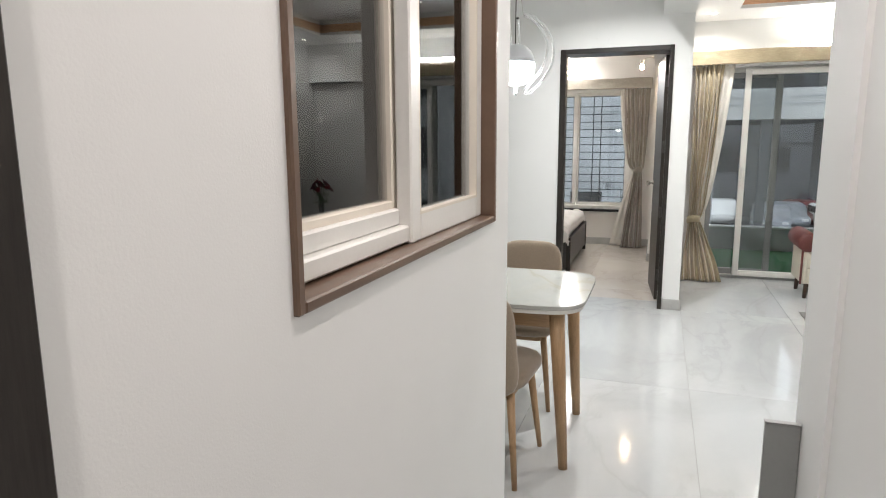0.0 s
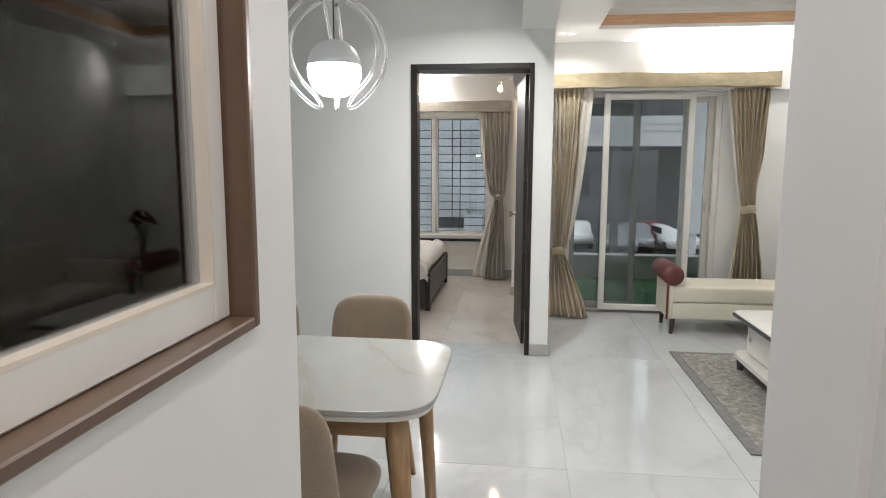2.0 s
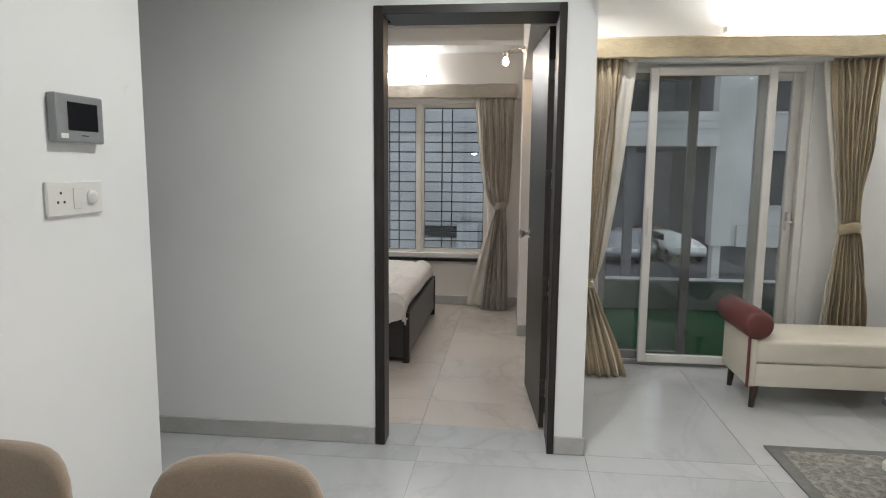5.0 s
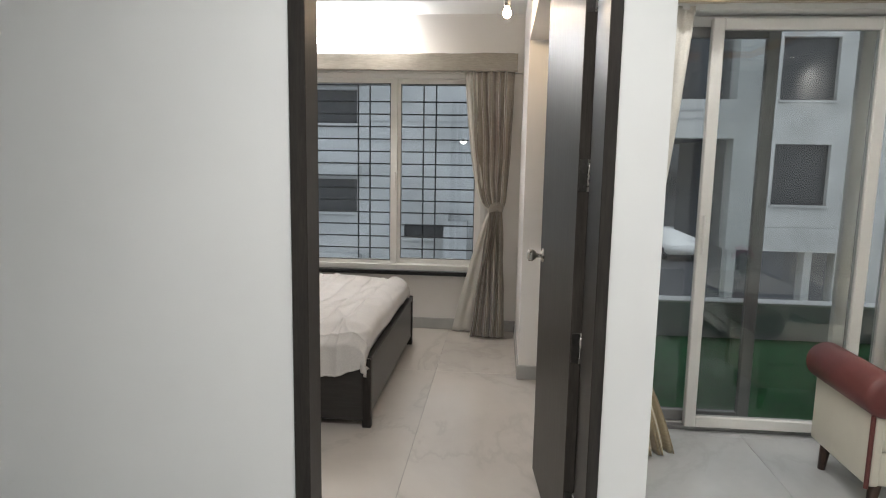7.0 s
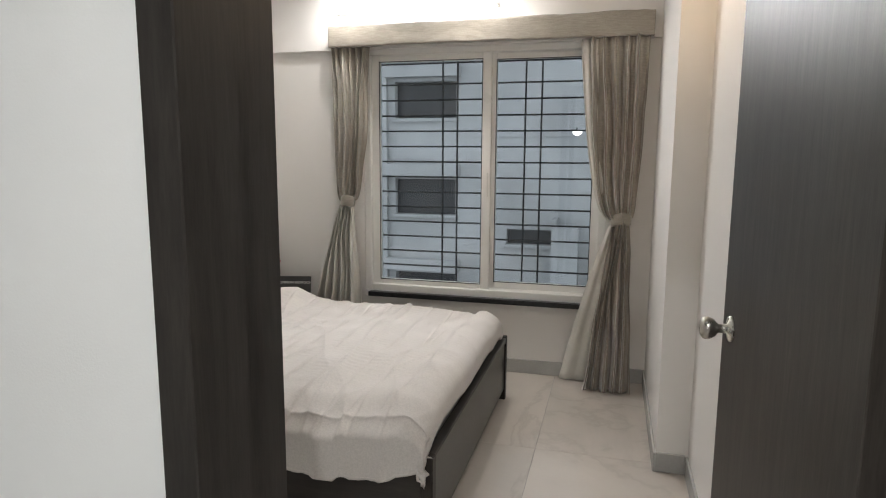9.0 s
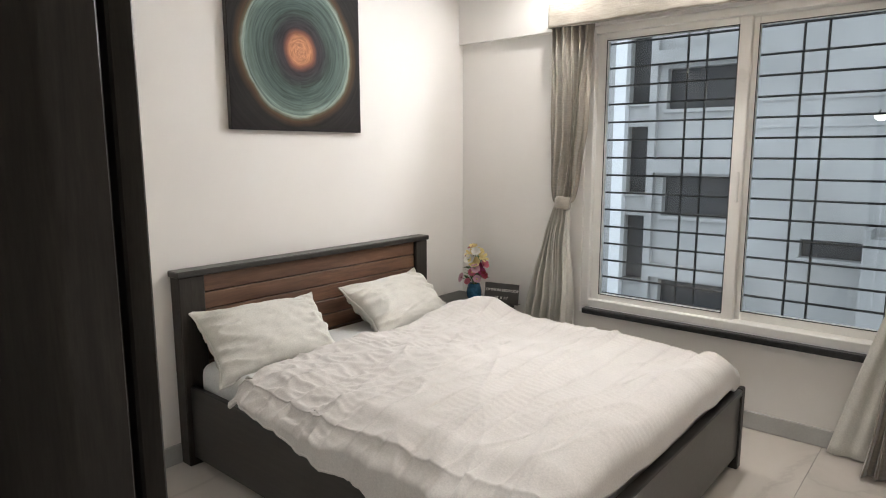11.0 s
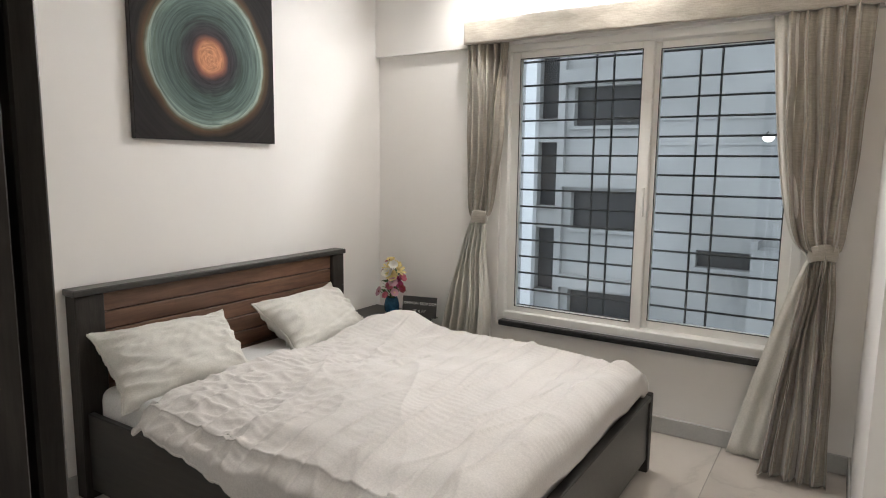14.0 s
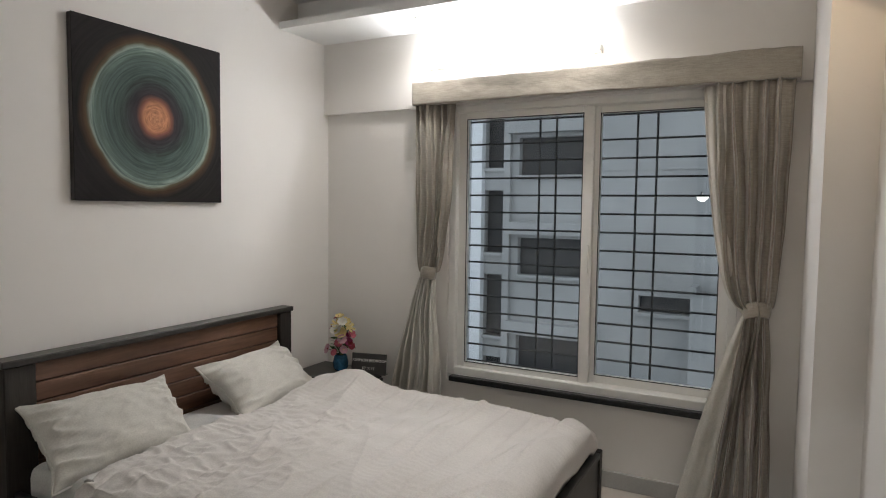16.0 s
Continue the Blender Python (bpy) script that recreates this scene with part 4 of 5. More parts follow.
curtain("curtain", "beige silk curtain tied back beside the balcony door", 8.32, (0.49, 0.745), (0.505, 0.60), (0.45, 0.83), 2.115, 0.60, 0.006, SILK, 6, (0, 0.10, 0, 0.0), 5, -1, 0.20, bow=0.5)
curtain("curtain", "beige silk curtain tied back beside the balcony door", 8.33, (2.06, 2.385), (2.20, 2.31), (2.12, 2.46), 2.10, 1.01, 0.01, SILK, 8, (0, -0.035, 0, -0.01), 8, bow=0.95)
pillow((-2.315, 8.49, 0.562), 38, 82, 0.58, 0.38, 3.0, "cream cotton pillow with pinched corners against the headboard")
pillow((-2.33, 9.325, 0.558), 38, 95, 0.60, 0.36, 9.0, "cream cotton pillow with a sewn edge against the headboard")

# ---- painting ----
def ringed_paint():
    m, n, l, b = base("ringed oil paint", 0.7, 0, 0.2)
    v = coords(n, l, "Object", (0, 1.0, 1.0))
    wv = n.new("ShaderNodeVectorMath")
    wv.operation = "LENGTH"
    l.new(v, wv.inputs[0])
    # brush strokes follow the rings
    grad = n.new("ShaderNodeTexGradient")
    grad.gradient_type = "RADIAL"
    mp = n.new("ShaderNodeMapping")
    mp.inputs["Rotation"].default_value = (0, radians(90), 0)
    l.new(v, mp.inputs["Vector"])
    l.new(mp.outputs[0], grad.inputs["Vector"])
    comb = n.new("ShaderNodeCombineXYZ")
    sc = n.new("ShaderNodeMath")
    sc.operation = "MULTIPLY"
    sc.inputs[1].default_value = 90
    l.new(wv.outputs["Value"], sc.inputs[0])
    l.new(sc.outputs[0], comb.inputs[0])
    ang = n.new("ShaderNodeMath")
    ang.operation = "MULTIPLY"
    ang.inputs[1].default_value = 7
    l.new(grad.outputs["Fac"], ang.inputs[0])
    l.new(ang.outputs[0], comb.inputs[1])
    stroke = noise_node(n, l, comb.outputs[0], 1.0, 5, 0.65, 0.3)
    wob = noise_node(n, l, v, 4.0, 3)
    r = n.new("ShaderNodeMath")
    r.operation = "MULTIPLY_ADD"
    l.new(stroke, r.inputs[0])
    r.inputs[1].default_value = 0.035
    l.new(wv.outputs["Value"], r.inputs[2])
    r2 = n.new("ShaderNodeMath")
    r2.operation = "MULTIPLY_ADD"
    l.new(wob, r2.inputs[0])
    r2.inputs[1].default_value = 0.05
    l.new(r.outputs[0], r2.inputs[2])
    sh = n.new("ShaderNodeMath")
    sh.operation = "MULTIPLY_ADD"
    sh.inputs[1].default_value, sh.inputs[2].default_value = 2.0, -0.066
    l.new(r2.outputs[0], sh.inputs[0])
    c = ramp(n, l, sh.outputs[0], [(0.0, (0.50, 0.24, 0.13)), (0.15, (0.48, 0.21, 0.11)), (0.185, (0.22, 0.085, 0.06)), (0.23, (0.035, 0.025, 0.03)), (0.31, (0.03, 0.035, 0.037)), (0.40, (0.055, 0.08, 0.072)), (0.57, (0.095, 0.135, 0.12)), (0.615, (0.15, 0.205, 0.185)), (0.64, (0.28, 0.34, 0.30)), (0.665, (0.10, 0.085, 0.05)), (0.69, (0.075, 0.042, 0.02)), (0.75, (0.014, 0.011, 0.011))])
    f = ramp(n, l, stroke, [(0.3, (0.5, 0.5, 0.5)), (0.7, (1.35, 1.35, 1.35))])
    l.new(mix(n, l, 1.0, c, f, "MULTIPLY"), b.inputs["Base Color"])
    bump(n, l, b, stroke, 0.5, 0.002)
    return m


art = thing("painting", "square dark canvas painting of an orange disc in a teal ring", "painting", (-2.578, 8.882, 1.854))
part("canvas", box(0.026, 0.03, -0.387, 0.387, -0.382, 0.382, 0.0015, 1), ringed_paint(), art)
part("stretcher", box(0, 0.026, -0.386, 0.386, -0.381, 0.381, 0.001, 1), EBONY_X, art, "dark wrapped edge")

# ---- nightstand ----
ns = thing("nightstand", "black wooden nightstand beside the bed", "nightstand", (-2.565, 9.79, 0))
part("body", box(0.01, 0.45, 0.015, 0.335, 0.0, 0.43, 0.003, 1), EBONY, ns)
part("top", box(0, 0.47, 0.0, 0.35, 0.43, 0.455, 0.004, 1), EBONY_X, ns)
for z0 in (0.03, 0.23):
    dr = part("drawer", box(0.45, 0.466, 0.025, 0.325, z0, z0 + 0.185, 0.003, 1), EBONY_X, ns)
    part("handle", tube([(0.466, 0.12, z0 + 0.1), (0.485, 0.125, z0 + 0.1), (0.485, 0.225, z0 + 0.1), (0.466, 0.23, z0 + 0.1)], 0.005, 8), STEEL, dr, "steel bar handle")


def lettering(text, size, material, parent, m):
    """Raised lettering as a mesh part."""
    cu = bpy.data.curves.new("lettering", "FONT")
    cu.body, cu.size, cu.extrude, cu.align_x, cu.align_y, cu.resolution_u = text, size, 0.0008, "CENTER", "CENTER", 3
    tmp = bpy.data.objects.new("tmp", cu)
    scene.collection.objects.link(tmp)
    me = bpy.data.meshes.new_from_object(tmp.evaluated_get(bpy.context.evaluated_depsgraph_get()))
    bpy.data.objects.remove(tmp)
    me.materials.clear()
    me.materials.append(material)
    ob = new("lettering", me)
    ob.parent = parent
    ob.matrix_basis = m
    return ob


def sign(name, label, at, rz, w, h, lean, lines, board, ink, size, rim=True):
    s = thing(name, label, "sign", at, rz)
    t = pose(0, 0, 0, 90 - lean)
    part("board", moved(box(-w / 2, w / 2, 0, h, -0.004, 0.004, 0.002, 1), t), board, s)
    part("stand", moved(box(-w / 2 + 0.01, w / 2 - 0.01, 0, 0.006, -0.07, -0.004), t), board, s)
    if rim:
        rb = bmesh.new()
        for a in ((-w / 2 + 0.006, w / 2 - 0.006, 0.006, 0.0085), (-w / 2 + 0.006, w / 2 - 0.006, h - 0.0085, h - 0.006), (-w / 2 + 0.006, -w / 2 + 0.0085, 0.0085, h - 0.0085), (w / 2 - 0.0085, w / 2 - 0.006, 0.0085, h - 0.0085)):
            box(*a, 0.004, 0.0046, bm=rb)
        part("border_line", moved(rb, t), LACQUER, s, "thin pale border line")
    for k, text in enumerate(lines):
        lettering(text, size, ink, s, t @ pose(0, h * (0.66 - 0.37 * k), 0.0045))
    return s


sign("room_sign", "black board sign with pale lettering on the nightstand", (-2.13, 10.0, 0.4555), 14, 0.22, 0.125, 10, ("COMMON BEDROOM", "10' X 11'"), EBONY_X, LACQUER, 0.024, False)

# ---- flowers ----
def petal_fan(n, length, width, cup, double=False):
    """A blossom of n curved petals that faces up."""
    bm = bmesh.new()
    for layer in range(2 if double else 1):
        for k in range(n):
            a = 2 * math.pi * (k + 0.5 * layer) / n
            s = 1 - 0.3 * layer
            ca, sa = math.cos(a), math.sin(a)
            prof = ((0.0, 0.15, 0.0), (0.35, 0.8, 0.35), (0.7, 1.0, 0.75), (1.0, 0.45, 1.0))
            rows = []
            for r, wd, h in prof:
                rr, hw, hh = r * length * s, wd * width * s / 2, cup * length * h ** 1.5 * s + 0.006 * layer
                rows.append([bm.verts.new((rr * ca - q * hw * sa, rr * sa + q * hw * ca, hh + abs(q) * 0.12 * width)) for q in (-1, 0, 1)])
            for p, q in zip(rows, rows[1:]):
                for j in (0, 1):
                    bm.faces.new((p[j], p[j + 1], q[j + 1], q[j]))
    return bm


def heart(r):
    bm = bmesh.new()
    bmesh.ops.create_icosphere(bm, subdivisions=1, radius=r)
    return moved(bm, Matrix.Diagonal((1, 1, 0.6, 1)))


def leaf_blade(length, width):
    bm = bmesh.new()
    rows = []
    for k in range(6):
        t = k / 5
        hw = width / 2 * math.sin(math.pi * (0.08 + 0.92 * t)) ** 0.8
        rows.append([bm.verts.new((q * hw, t * length, 0.16 * length * t * t * -1 + 0.15 * abs(q) * hw)) for q in (-1, 0, 1)])
    for p, q in zip(rows, rows[1:]):
        for j in (0, 1):
            bm.faces.new((p[j], p[j + 1], q[j + 1], q[j]))
    return bm


SHAPES = {}


def shaped(key, make, material):
    if key not in SHAPES:
        SHAPES[key] = mesh_of(make(), key[0], material, True)
    return SHAPES[key]


def blossom(parent, at, away, kind, material, size, centre=None):
    """One flower head, turned to face away from the bouquet's middle."""
    make = {"daisy": lambda: petal_fan(20, 1, 0.34, 0.22, True), "orchid": lambda: petal_fan(5, 1.0, 0.72, 0.5), "rose": lambda: petal_fan(7, 1, 0.95, 0.75, True), "lily": lambda: petal_fan(6, 1, 0.5, 0.35)}[kind]
    ob = new("blossom", shaped(("blossom", kind, material.name), make, material))
    ob.parent = parent
    q = Vector(away).normalized().to_track_quat("Z", "Y").to_matrix().to_4x4()
    ob.matrix_basis = Matrix.Translation(at) @ q @ pose(0, 0, 0, 0, 0, random.uniform(0, 90)) @ Matrix.Diagonal((size, size, size, 1))
    if centre:
        c = new("flower_centre", shaped(("flower_centre", centre.name), lambda: heart(0.22), centre))
        c.parent = ob
        c.matrix_basis = Matrix.Translation((0, 0, 0.1))
    return ob


def foliage(parent, at, away, material, size, wide=0.3):
    ob = new("leaf", shaped(("leaf", material.name, wide), lambda: leaf_blade(1, wide), material))
    ob.parent = parent
    q = Vector(away).normalized().to_track_quat("Y", "Z").to_matrix().to_4x4()
    ob.matrix_basis = Matrix.Translation(at) @ q @ pose(0, 0, 0, 0, random.uniform(-40, 40), 0) @ Matrix.Diagonal((size, size, size, 1))
    return ob


def bouquet(label, at, vase, vase_material, rim, spread, heads, greens, vase_label, rz=0):
    """heads: (kind, material, centre, size, direction, height above the rim)."""
    b = thing("flower_arrangement", label, "flowers", at, rz)
    part("vase", lathe(vase, 32, cap=False), vase_material, b, vase_label, True)
    part("soil", lathe([(0.001, rim - 0.012), (spread * 0.5, rim - 0.012)], 20, cap=False), LEAF, b)
    for kind, material, centre, size, (dx, dy), h in heads:
        p = Vector((dx, dy, rim + h))
        part("stem", tube([(dx * 0.12, dy * 0.12, rim - 0.02), (dx * 0.5, dy * 0.5, rim + h * 0.55), tuple(p)], 0.0022, 5), STEM, b)
        blossom(b, p, (dx * 1.6 + random.uniform(-0.02, 0.02), dy * 1.6 - 0.03, 0.05 + h * 0.25), kind, material, size, centre)
    for material, size, wide, n, lo, hi in greens:
        for k in range(n):
            a, h = random.uniform(0, 6.283), random.uniform(lo, hi)
            r = spread * random.uniform(0.1, 0.75)
            foliage(b, (r * math.cos(a), r * math.sin(a), rim + h), (math.cos(a), math.sin(a), random.uniform(-0.2, 0.9)), material, size * random.uniform(0.7, 1.25), wide)
    return b


rnd = random.Random(11)
heads = []
for k in range(40):                    # the tall purple spike
    t = k / 39
    a = 2.4 * k
    r = 0.040 * (1 - 0.62 * t)
    heads.append(("orchid", LILAC if k % 4 == 0 else PURPLE, PALEPINK if k % 3 == 0 else None, 0.023 - 0.006 * t, (0.03 + r * math.cos(a) - 0.02 * t, r * math.sin(a)), 0.14 + 0.205 * t))
for k in range(26):                    # purple mass in the middle
    a = 2.1 * k
    r = 0.03 + 0.05 * rnd.random()
    heads.append(("orchid", PURPLE, None, 0.024, (r * math.cos(a), r * math.sin(a)), 0.07 + 0.0035 * k))
for dx, dy, h in ((0.15, -0.02, 0.165), (0.175, 0.0, 0.145), (0.135, -0.03, 0.13), (0.11, -0.05, 0.135), (0.125, 0.02, 0.155), (0.165, -0.03, 0.15), (0.145, 0.01, 0.14), (0.19, -0.01, 0.16)):
    heads.append(("orchid", MAGENTA, PALEPINK, 0.025, (dx, dy), h))
for dx, dy, h in ((0.105, -0.07, 0.13), (0.02, -0.085, 0.09), (0.065, -0.08, 0.055), (0.10, -0.07, 0.08), (0.125, -0.06, 0.07)):
    heads.append(("daisy", PALEPINK, YELLOW, 0.022, (dx, dy), h))
for dx, dy, h in ((0.05, -0.08, 0.135), (0.085, -0.075, 0.10), (-0.05, -0.08, 0.11), (0.12, -0.05, 0.10), (0.06, -0.08, 0.105)):
    heads.append(("daisy", PURPLE, YELLOW, 0.025, (dx, dy), h))
for k in range(22):
    heads.append(("lily", CRIMSON, None, 0.025, (0.02 - 0.13 * rnd.random(), -0.10 + 0.07 * rnd.random()), 0.015 + 0.06 * rnd.random()))
for k in range(14):
    heads.append(("orchid", CRIMSON if k % 3 else MAGENTA, None, 0.025, (-0.13 + 0.05 * rnd.random(), -0.04 + 0.07 * rnd.random()), 0.09 + 0.11 * rnd.random()))
for k in range(9):
    heads.append(("orchid", PURPLE, None, 0.021, (0.14 + 0.05 * rnd.random(), -0.06 + 0.05 * rnd.random()), 0.05 + 0.06 * rnd.random()))
bouquet("purple and crimson artificial flowers on the dining table", (-0.84, 4.27, 0.746), [(0.001, 0), (0.05, 0), (0.062, 0.02), (0.075, 0.07), (0.078, 0.10), (0.074, 0.10), (0.068, 0.06), (0.001, 0.02)], CERAMIC, 0.10, 0.11, heads, [(LEAF, 0.065, 0.32, 30, 0.0, 0.11), (LEAF_BRIGHT, 0.055, 0.2, 16, 0.0, 0.03), (LEAF, 0.05, 0.25, 12, 0.12, 0.2)], "white ceramic bowl", 40)
sign("room_sign", "navy blue board sign with gold lettering on the dining table", (-0.735, 4.262, 0.746), 86, 0.285, 0.112, 16, ("DINNING", "5'9\"X 11'"), NAVY, GOLD, 0.037)

heads = []
for kind, mt, c, s, d, h in (("rose", YELLOW, None, 0.038, (0.01, -0.045), 0.13), ("rose", YELLOW, None, 0.034, (0.03, -0.02), 0.19), ("lily", YELLOW, None, 0.04, (0.055, -0.03), 0.17), ("rose", YELLOW, None, 0.028, (-0.005, 0.0), 0.22), ("daisy", MAGENTA, CRIMSON, 0.03, (0.055, -0.045), 0.085), ("daisy", PINK, YELLOW, 0.028, (0.0, -0.055), 0.08), ("daisy", PALEPINK, CRIMSON, 0.032, (-0.07, -0.04), 0.04), ("daisy", CRIMSON, None, 0.024, (-0.045, -0.01), 0.17), ("daisy", CRIMSON, None, 0.02, (-0.025, 0.0), 0.225), ("daisy", PALEPINK, YELLOW, 0.026, (0.03, -0.06), 0.04), ("rose", MAGENTA, None, 0.022, (0.04, -0.03), 0.115), ("daisy", PINK, None, 0.022, (-0.03, -0.05), 0.02), ("rose", LINING, None, 0.034, (-0.015, -0.05), 0.15), ("rose", LINING, None, 0.03, (0.02, -0.05), 0.20), ("rose", PINK, None, 0.03, (0.06, -0.02), 0.12), ("lily", YELLOW, None, 0.034, (-0.02, -0.03), 0.19), ("rose", CRIMSON, None, 0.026, (0.065, -0.05), 0.06), ("rose", PALEPINK, None, 0.03, (0.02, -0.065), 0.10)):
    heads.append((kind, mt, c, s, d, h))
bouquet("yellow and pink artificial flowers in a blue vase", (-2.335, 10.0, 0.456), [(0.001, 0), (0.032, 0), (0.045, 0.02), (0.048, 0.05), (0.040, 0.085), (0.034, 0.10), (0.031, 0.10), (0.04, 0.05), (0.001, 0.01)], BLUEGLAZE, 0.10, 0.06, heads, [(LEAF, 0.06, 0.28, 26, 0.0, 0.16), (LEAF_BRIGHT, 0.06, 0.24, 16, 0.04, 0.18)], "blue glazed vase", 25)

# ---- dining table and chairs ----
def bulged(x0, x1, y0, y1):
    out = []
    for k in range(72):
        t = 2 * math.pi * k / 72
        c, s = math.cos(t), math.sin(t)
        p = 2 / 6.5
        out.append(((x0 + x1) / 2 + (x1 - x0) / 2 * math.copysign(abs(c) ** p, c), (y0 + y1) / 2 + (y1 - y0) / 2 * math.copysign(abs(s) ** p, s)))
    return out


table = thing("dining_table", "dining table with a veined marble top and beech legs", "table", (0, 0, 0))
part("tabletop", prism(bulged(-1.20, -0.052, 3.872, 4.608), 0.727, 0.745, 0.003, 2), TABLETOP, table, "veined cream marble top")
part("underlay", prism(bulged(-1.195, -0.060, 3.880, 4.600), 0.708, 0.727, 0.004, 2), LACQUER, table, "cream edge board under the marble")
for x0, x1, y0, y1 in ((-1.06, -0.19, 3.955, 3.975), (-1.06, -0.19, 4.505, 4.525), (-0.19, -0.17, 3.975, 4.505), (-1.08, -1.06, 3.975, 4.505)):
    part("apron", box(x0, x1, y0, y1, 0.635, 0.708, 0.003, 1), BEECH_X, table)
for x, y, bx, by in ((-0.165, 3.975, -0.125, 4.0), (-0.17, 4.515, -0.14, 4.58), (-1.08, 3.975, -1.11, 3.95), (-1.08, 4.515, -1.11, 4.55)):
    part("leg", tube([(x, y, 0.708), (x + (bx - x) * 0.5, y + (by - y) * 0.5, 0.35), (bx, by, 0.0)], 0.033, 20, 0.020), BEECH, table, "", True)


def cushion(hw, hh, thick, p, rings=9, seg=56):
    """A padded panel with rounded corners and a soft rim, in the x-z plane, its thickness along y."""
    bm = bmesh.new()
    sides = []
    for sgn in (1, -1):
        mid = bm.verts.new((0, sgn * thick / 2, 0))
        loops = []
        for i in range(1, rings + 1):
            r = math.sin(math.pi / 2 * i / rings)
            h = sgn * thick / 2 * max(0.0, 1 - r ** 7) ** 0.5
            loop = []
            for k in range(seg):
                a = 2 * math.pi * k / seg
                c, s = math.cos(a), math.sin(a)
                q = (abs(c) ** p + abs(s) ** p) ** (-1 / p)
                loop.append(bm.verts.new((hw * r * q * c, h, hh * r * q * s)))
            loops.append(loop)
        for k in range(seg):
            bm.faces.new((mid, loops[0][k], loops[0][(k + 1) % seg]))
        for a, b in zip(loops, loops[1:]):
            for k in range(seg):
                bm.faces.new((a[k], a[(k + 1) % seg], b[(k + 1) % seg], b[k]))
        sides.append(loops[-1])
    bmesh.ops.remove_doubles(bm, verts=bm.verts, dist=0.0004)
    return bm


def dining_chair():
    c = thing("dining_chair", "taupe upholstered dining chair with beech legs", "chair", group="chairs round the table")
    bk = cushion(0.192, 0.225, 0.06, 5)
    for v in bk.verts:                                   # taper to the top, lean back and wrap round
        t = (v.co.z + 0.225) / 0.45
        v.co.x *= 1.03 - 0.10 * t
        v.co.y += 0.01 - 0.085 * t + 0.02 * t * t + 0.05 * (v.co.x / 0.19) ** 2
        v.co.z += 0.60
    part("backrest", bk, CHAIRCLOTH, c, "taupe woven upholstery", True)
    part("seat", moved(cushion(0.21, 0.225, 0.09, 4.5), Matrix.Translation((0, 0.235, 0.432)) @ pose(0, 0, 0, 90)), CHAIRCLOTH, c, "", True)
    part("seat_frame", prism(rounded(-0.16, 0.16, 0.05, 0.40, 0.04), 0.368, 0.392, 0.004, 1), BEECH_X, c)
    for x, y, bx, by in ((0.15, 0.38, 0.19, 0.42), (-0.15, 0.38, -0.19, 0.42), (0.15, 0.07, 0.19, 0.01), (-0.15, 0.07, -0.19, 0.01)):
        part("leg", tube([(x, y, 0.385), (bx, by, 0.0)], 0.018, 14, 0.011), BEECH, c, "", True)
    return c


one = dining_chair()
one.matrix_world = pose(-0.472, 4.98, 0, 0, 0, 180)
copy_thing(one, pose(-0.995, 4.98, 0, 0, 0, 180))
copy_thing(one, pose(-0.475, 3.765, 0, 0, 0, -4))

# ---- wall fittings ----
ic = thing("door_phone", "grey video door phone with a dark screen on the wall", "door phone", (-1.235, 5.63, 1.455))
part("case", box(0.0, 0.030, -0.100, 0.105, 0, 0.137, 0.006, 2), GREYPLASTIC, ic)
part("screen", box(0.030, 0.032, -0.055, 0.075, 0.035, 0.115, 0.001, 1), SCREEN, ic)
part("button", box(0.030, 0.033, -0.088, -0.058, 0.012, 0.026, 0.001, 1), PLASTIC, ic)
part("speaker_slot", box(0.030, 0.0312, 0.0, 0.03, 0.02, 0.023), GASKET, ic)
sw = thing("switch_plate", "ivory switch plate with a socket and a fan dial", "switch", (-1.235, 5.615, 1.247))
part("plate", box(0, 0.012, -0.118, 0.118, 0, 0.098, 0.003, 1), PLASTIC, sw)
part("switch", box(0.012, 0.0145, -0.015, 0.022, 0.018, 0.08, 0.001, 1), PLASTIC, sw)
part("dial", moved(lathe([(0.022, 0), (0.022, 0.004), (0.017, 0.012), (0.002, 0.013)], 24), Matrix.Translation((0.012, 0.065, 0.05)) @ pose(0, 0, 0, 0, 90, 0)), PLASTIC, sw, "round fan regulator", True)
for dy, dz in ((-0.065, 0.066), (-0.078, 0.040), (-0.052, 0.040)):
    part("socket_hole", moved(lathe([(0.004, 0), (0.004, 0.0008)], 10), Matrix.Translation((0.0122, dy, dz)) @ pose(0, 0, 0, 0, 90, 0)), GASKET, sw)
sw = thing("switch_plate", "ivory four-gang switch plate on the entrance wall", "switch", (0.622, 2.635, 1.305))
part("plate", box(-0.012, 0, -0.13, 0.13, 0, 0.118, 0.002, 2), PLASTIC, sw)
for y0 in (-0.105, -0.03, 0.045):
    for z0 in (0.016, 0.066):
        part("switch", box(-0.0132, -0.012, y0, y0 + 0.055, z0, z0 + 0.036, 0.0006, 1), PLASTIC, sw)

low = thing("panel_board", "grey upright board fixed beside the wall's end", "board", (0.517, 3.262, 0))
part("panel", box(0, 0.089, 0, 0.016, 0.0, 0.63, 0.002, 1), BOARDGREY, low)
part("cap", box(-0.002, 0.089, -0.002, 0.018, 0.63, 0.635, 0.001, 1), BOARDGREY, low)

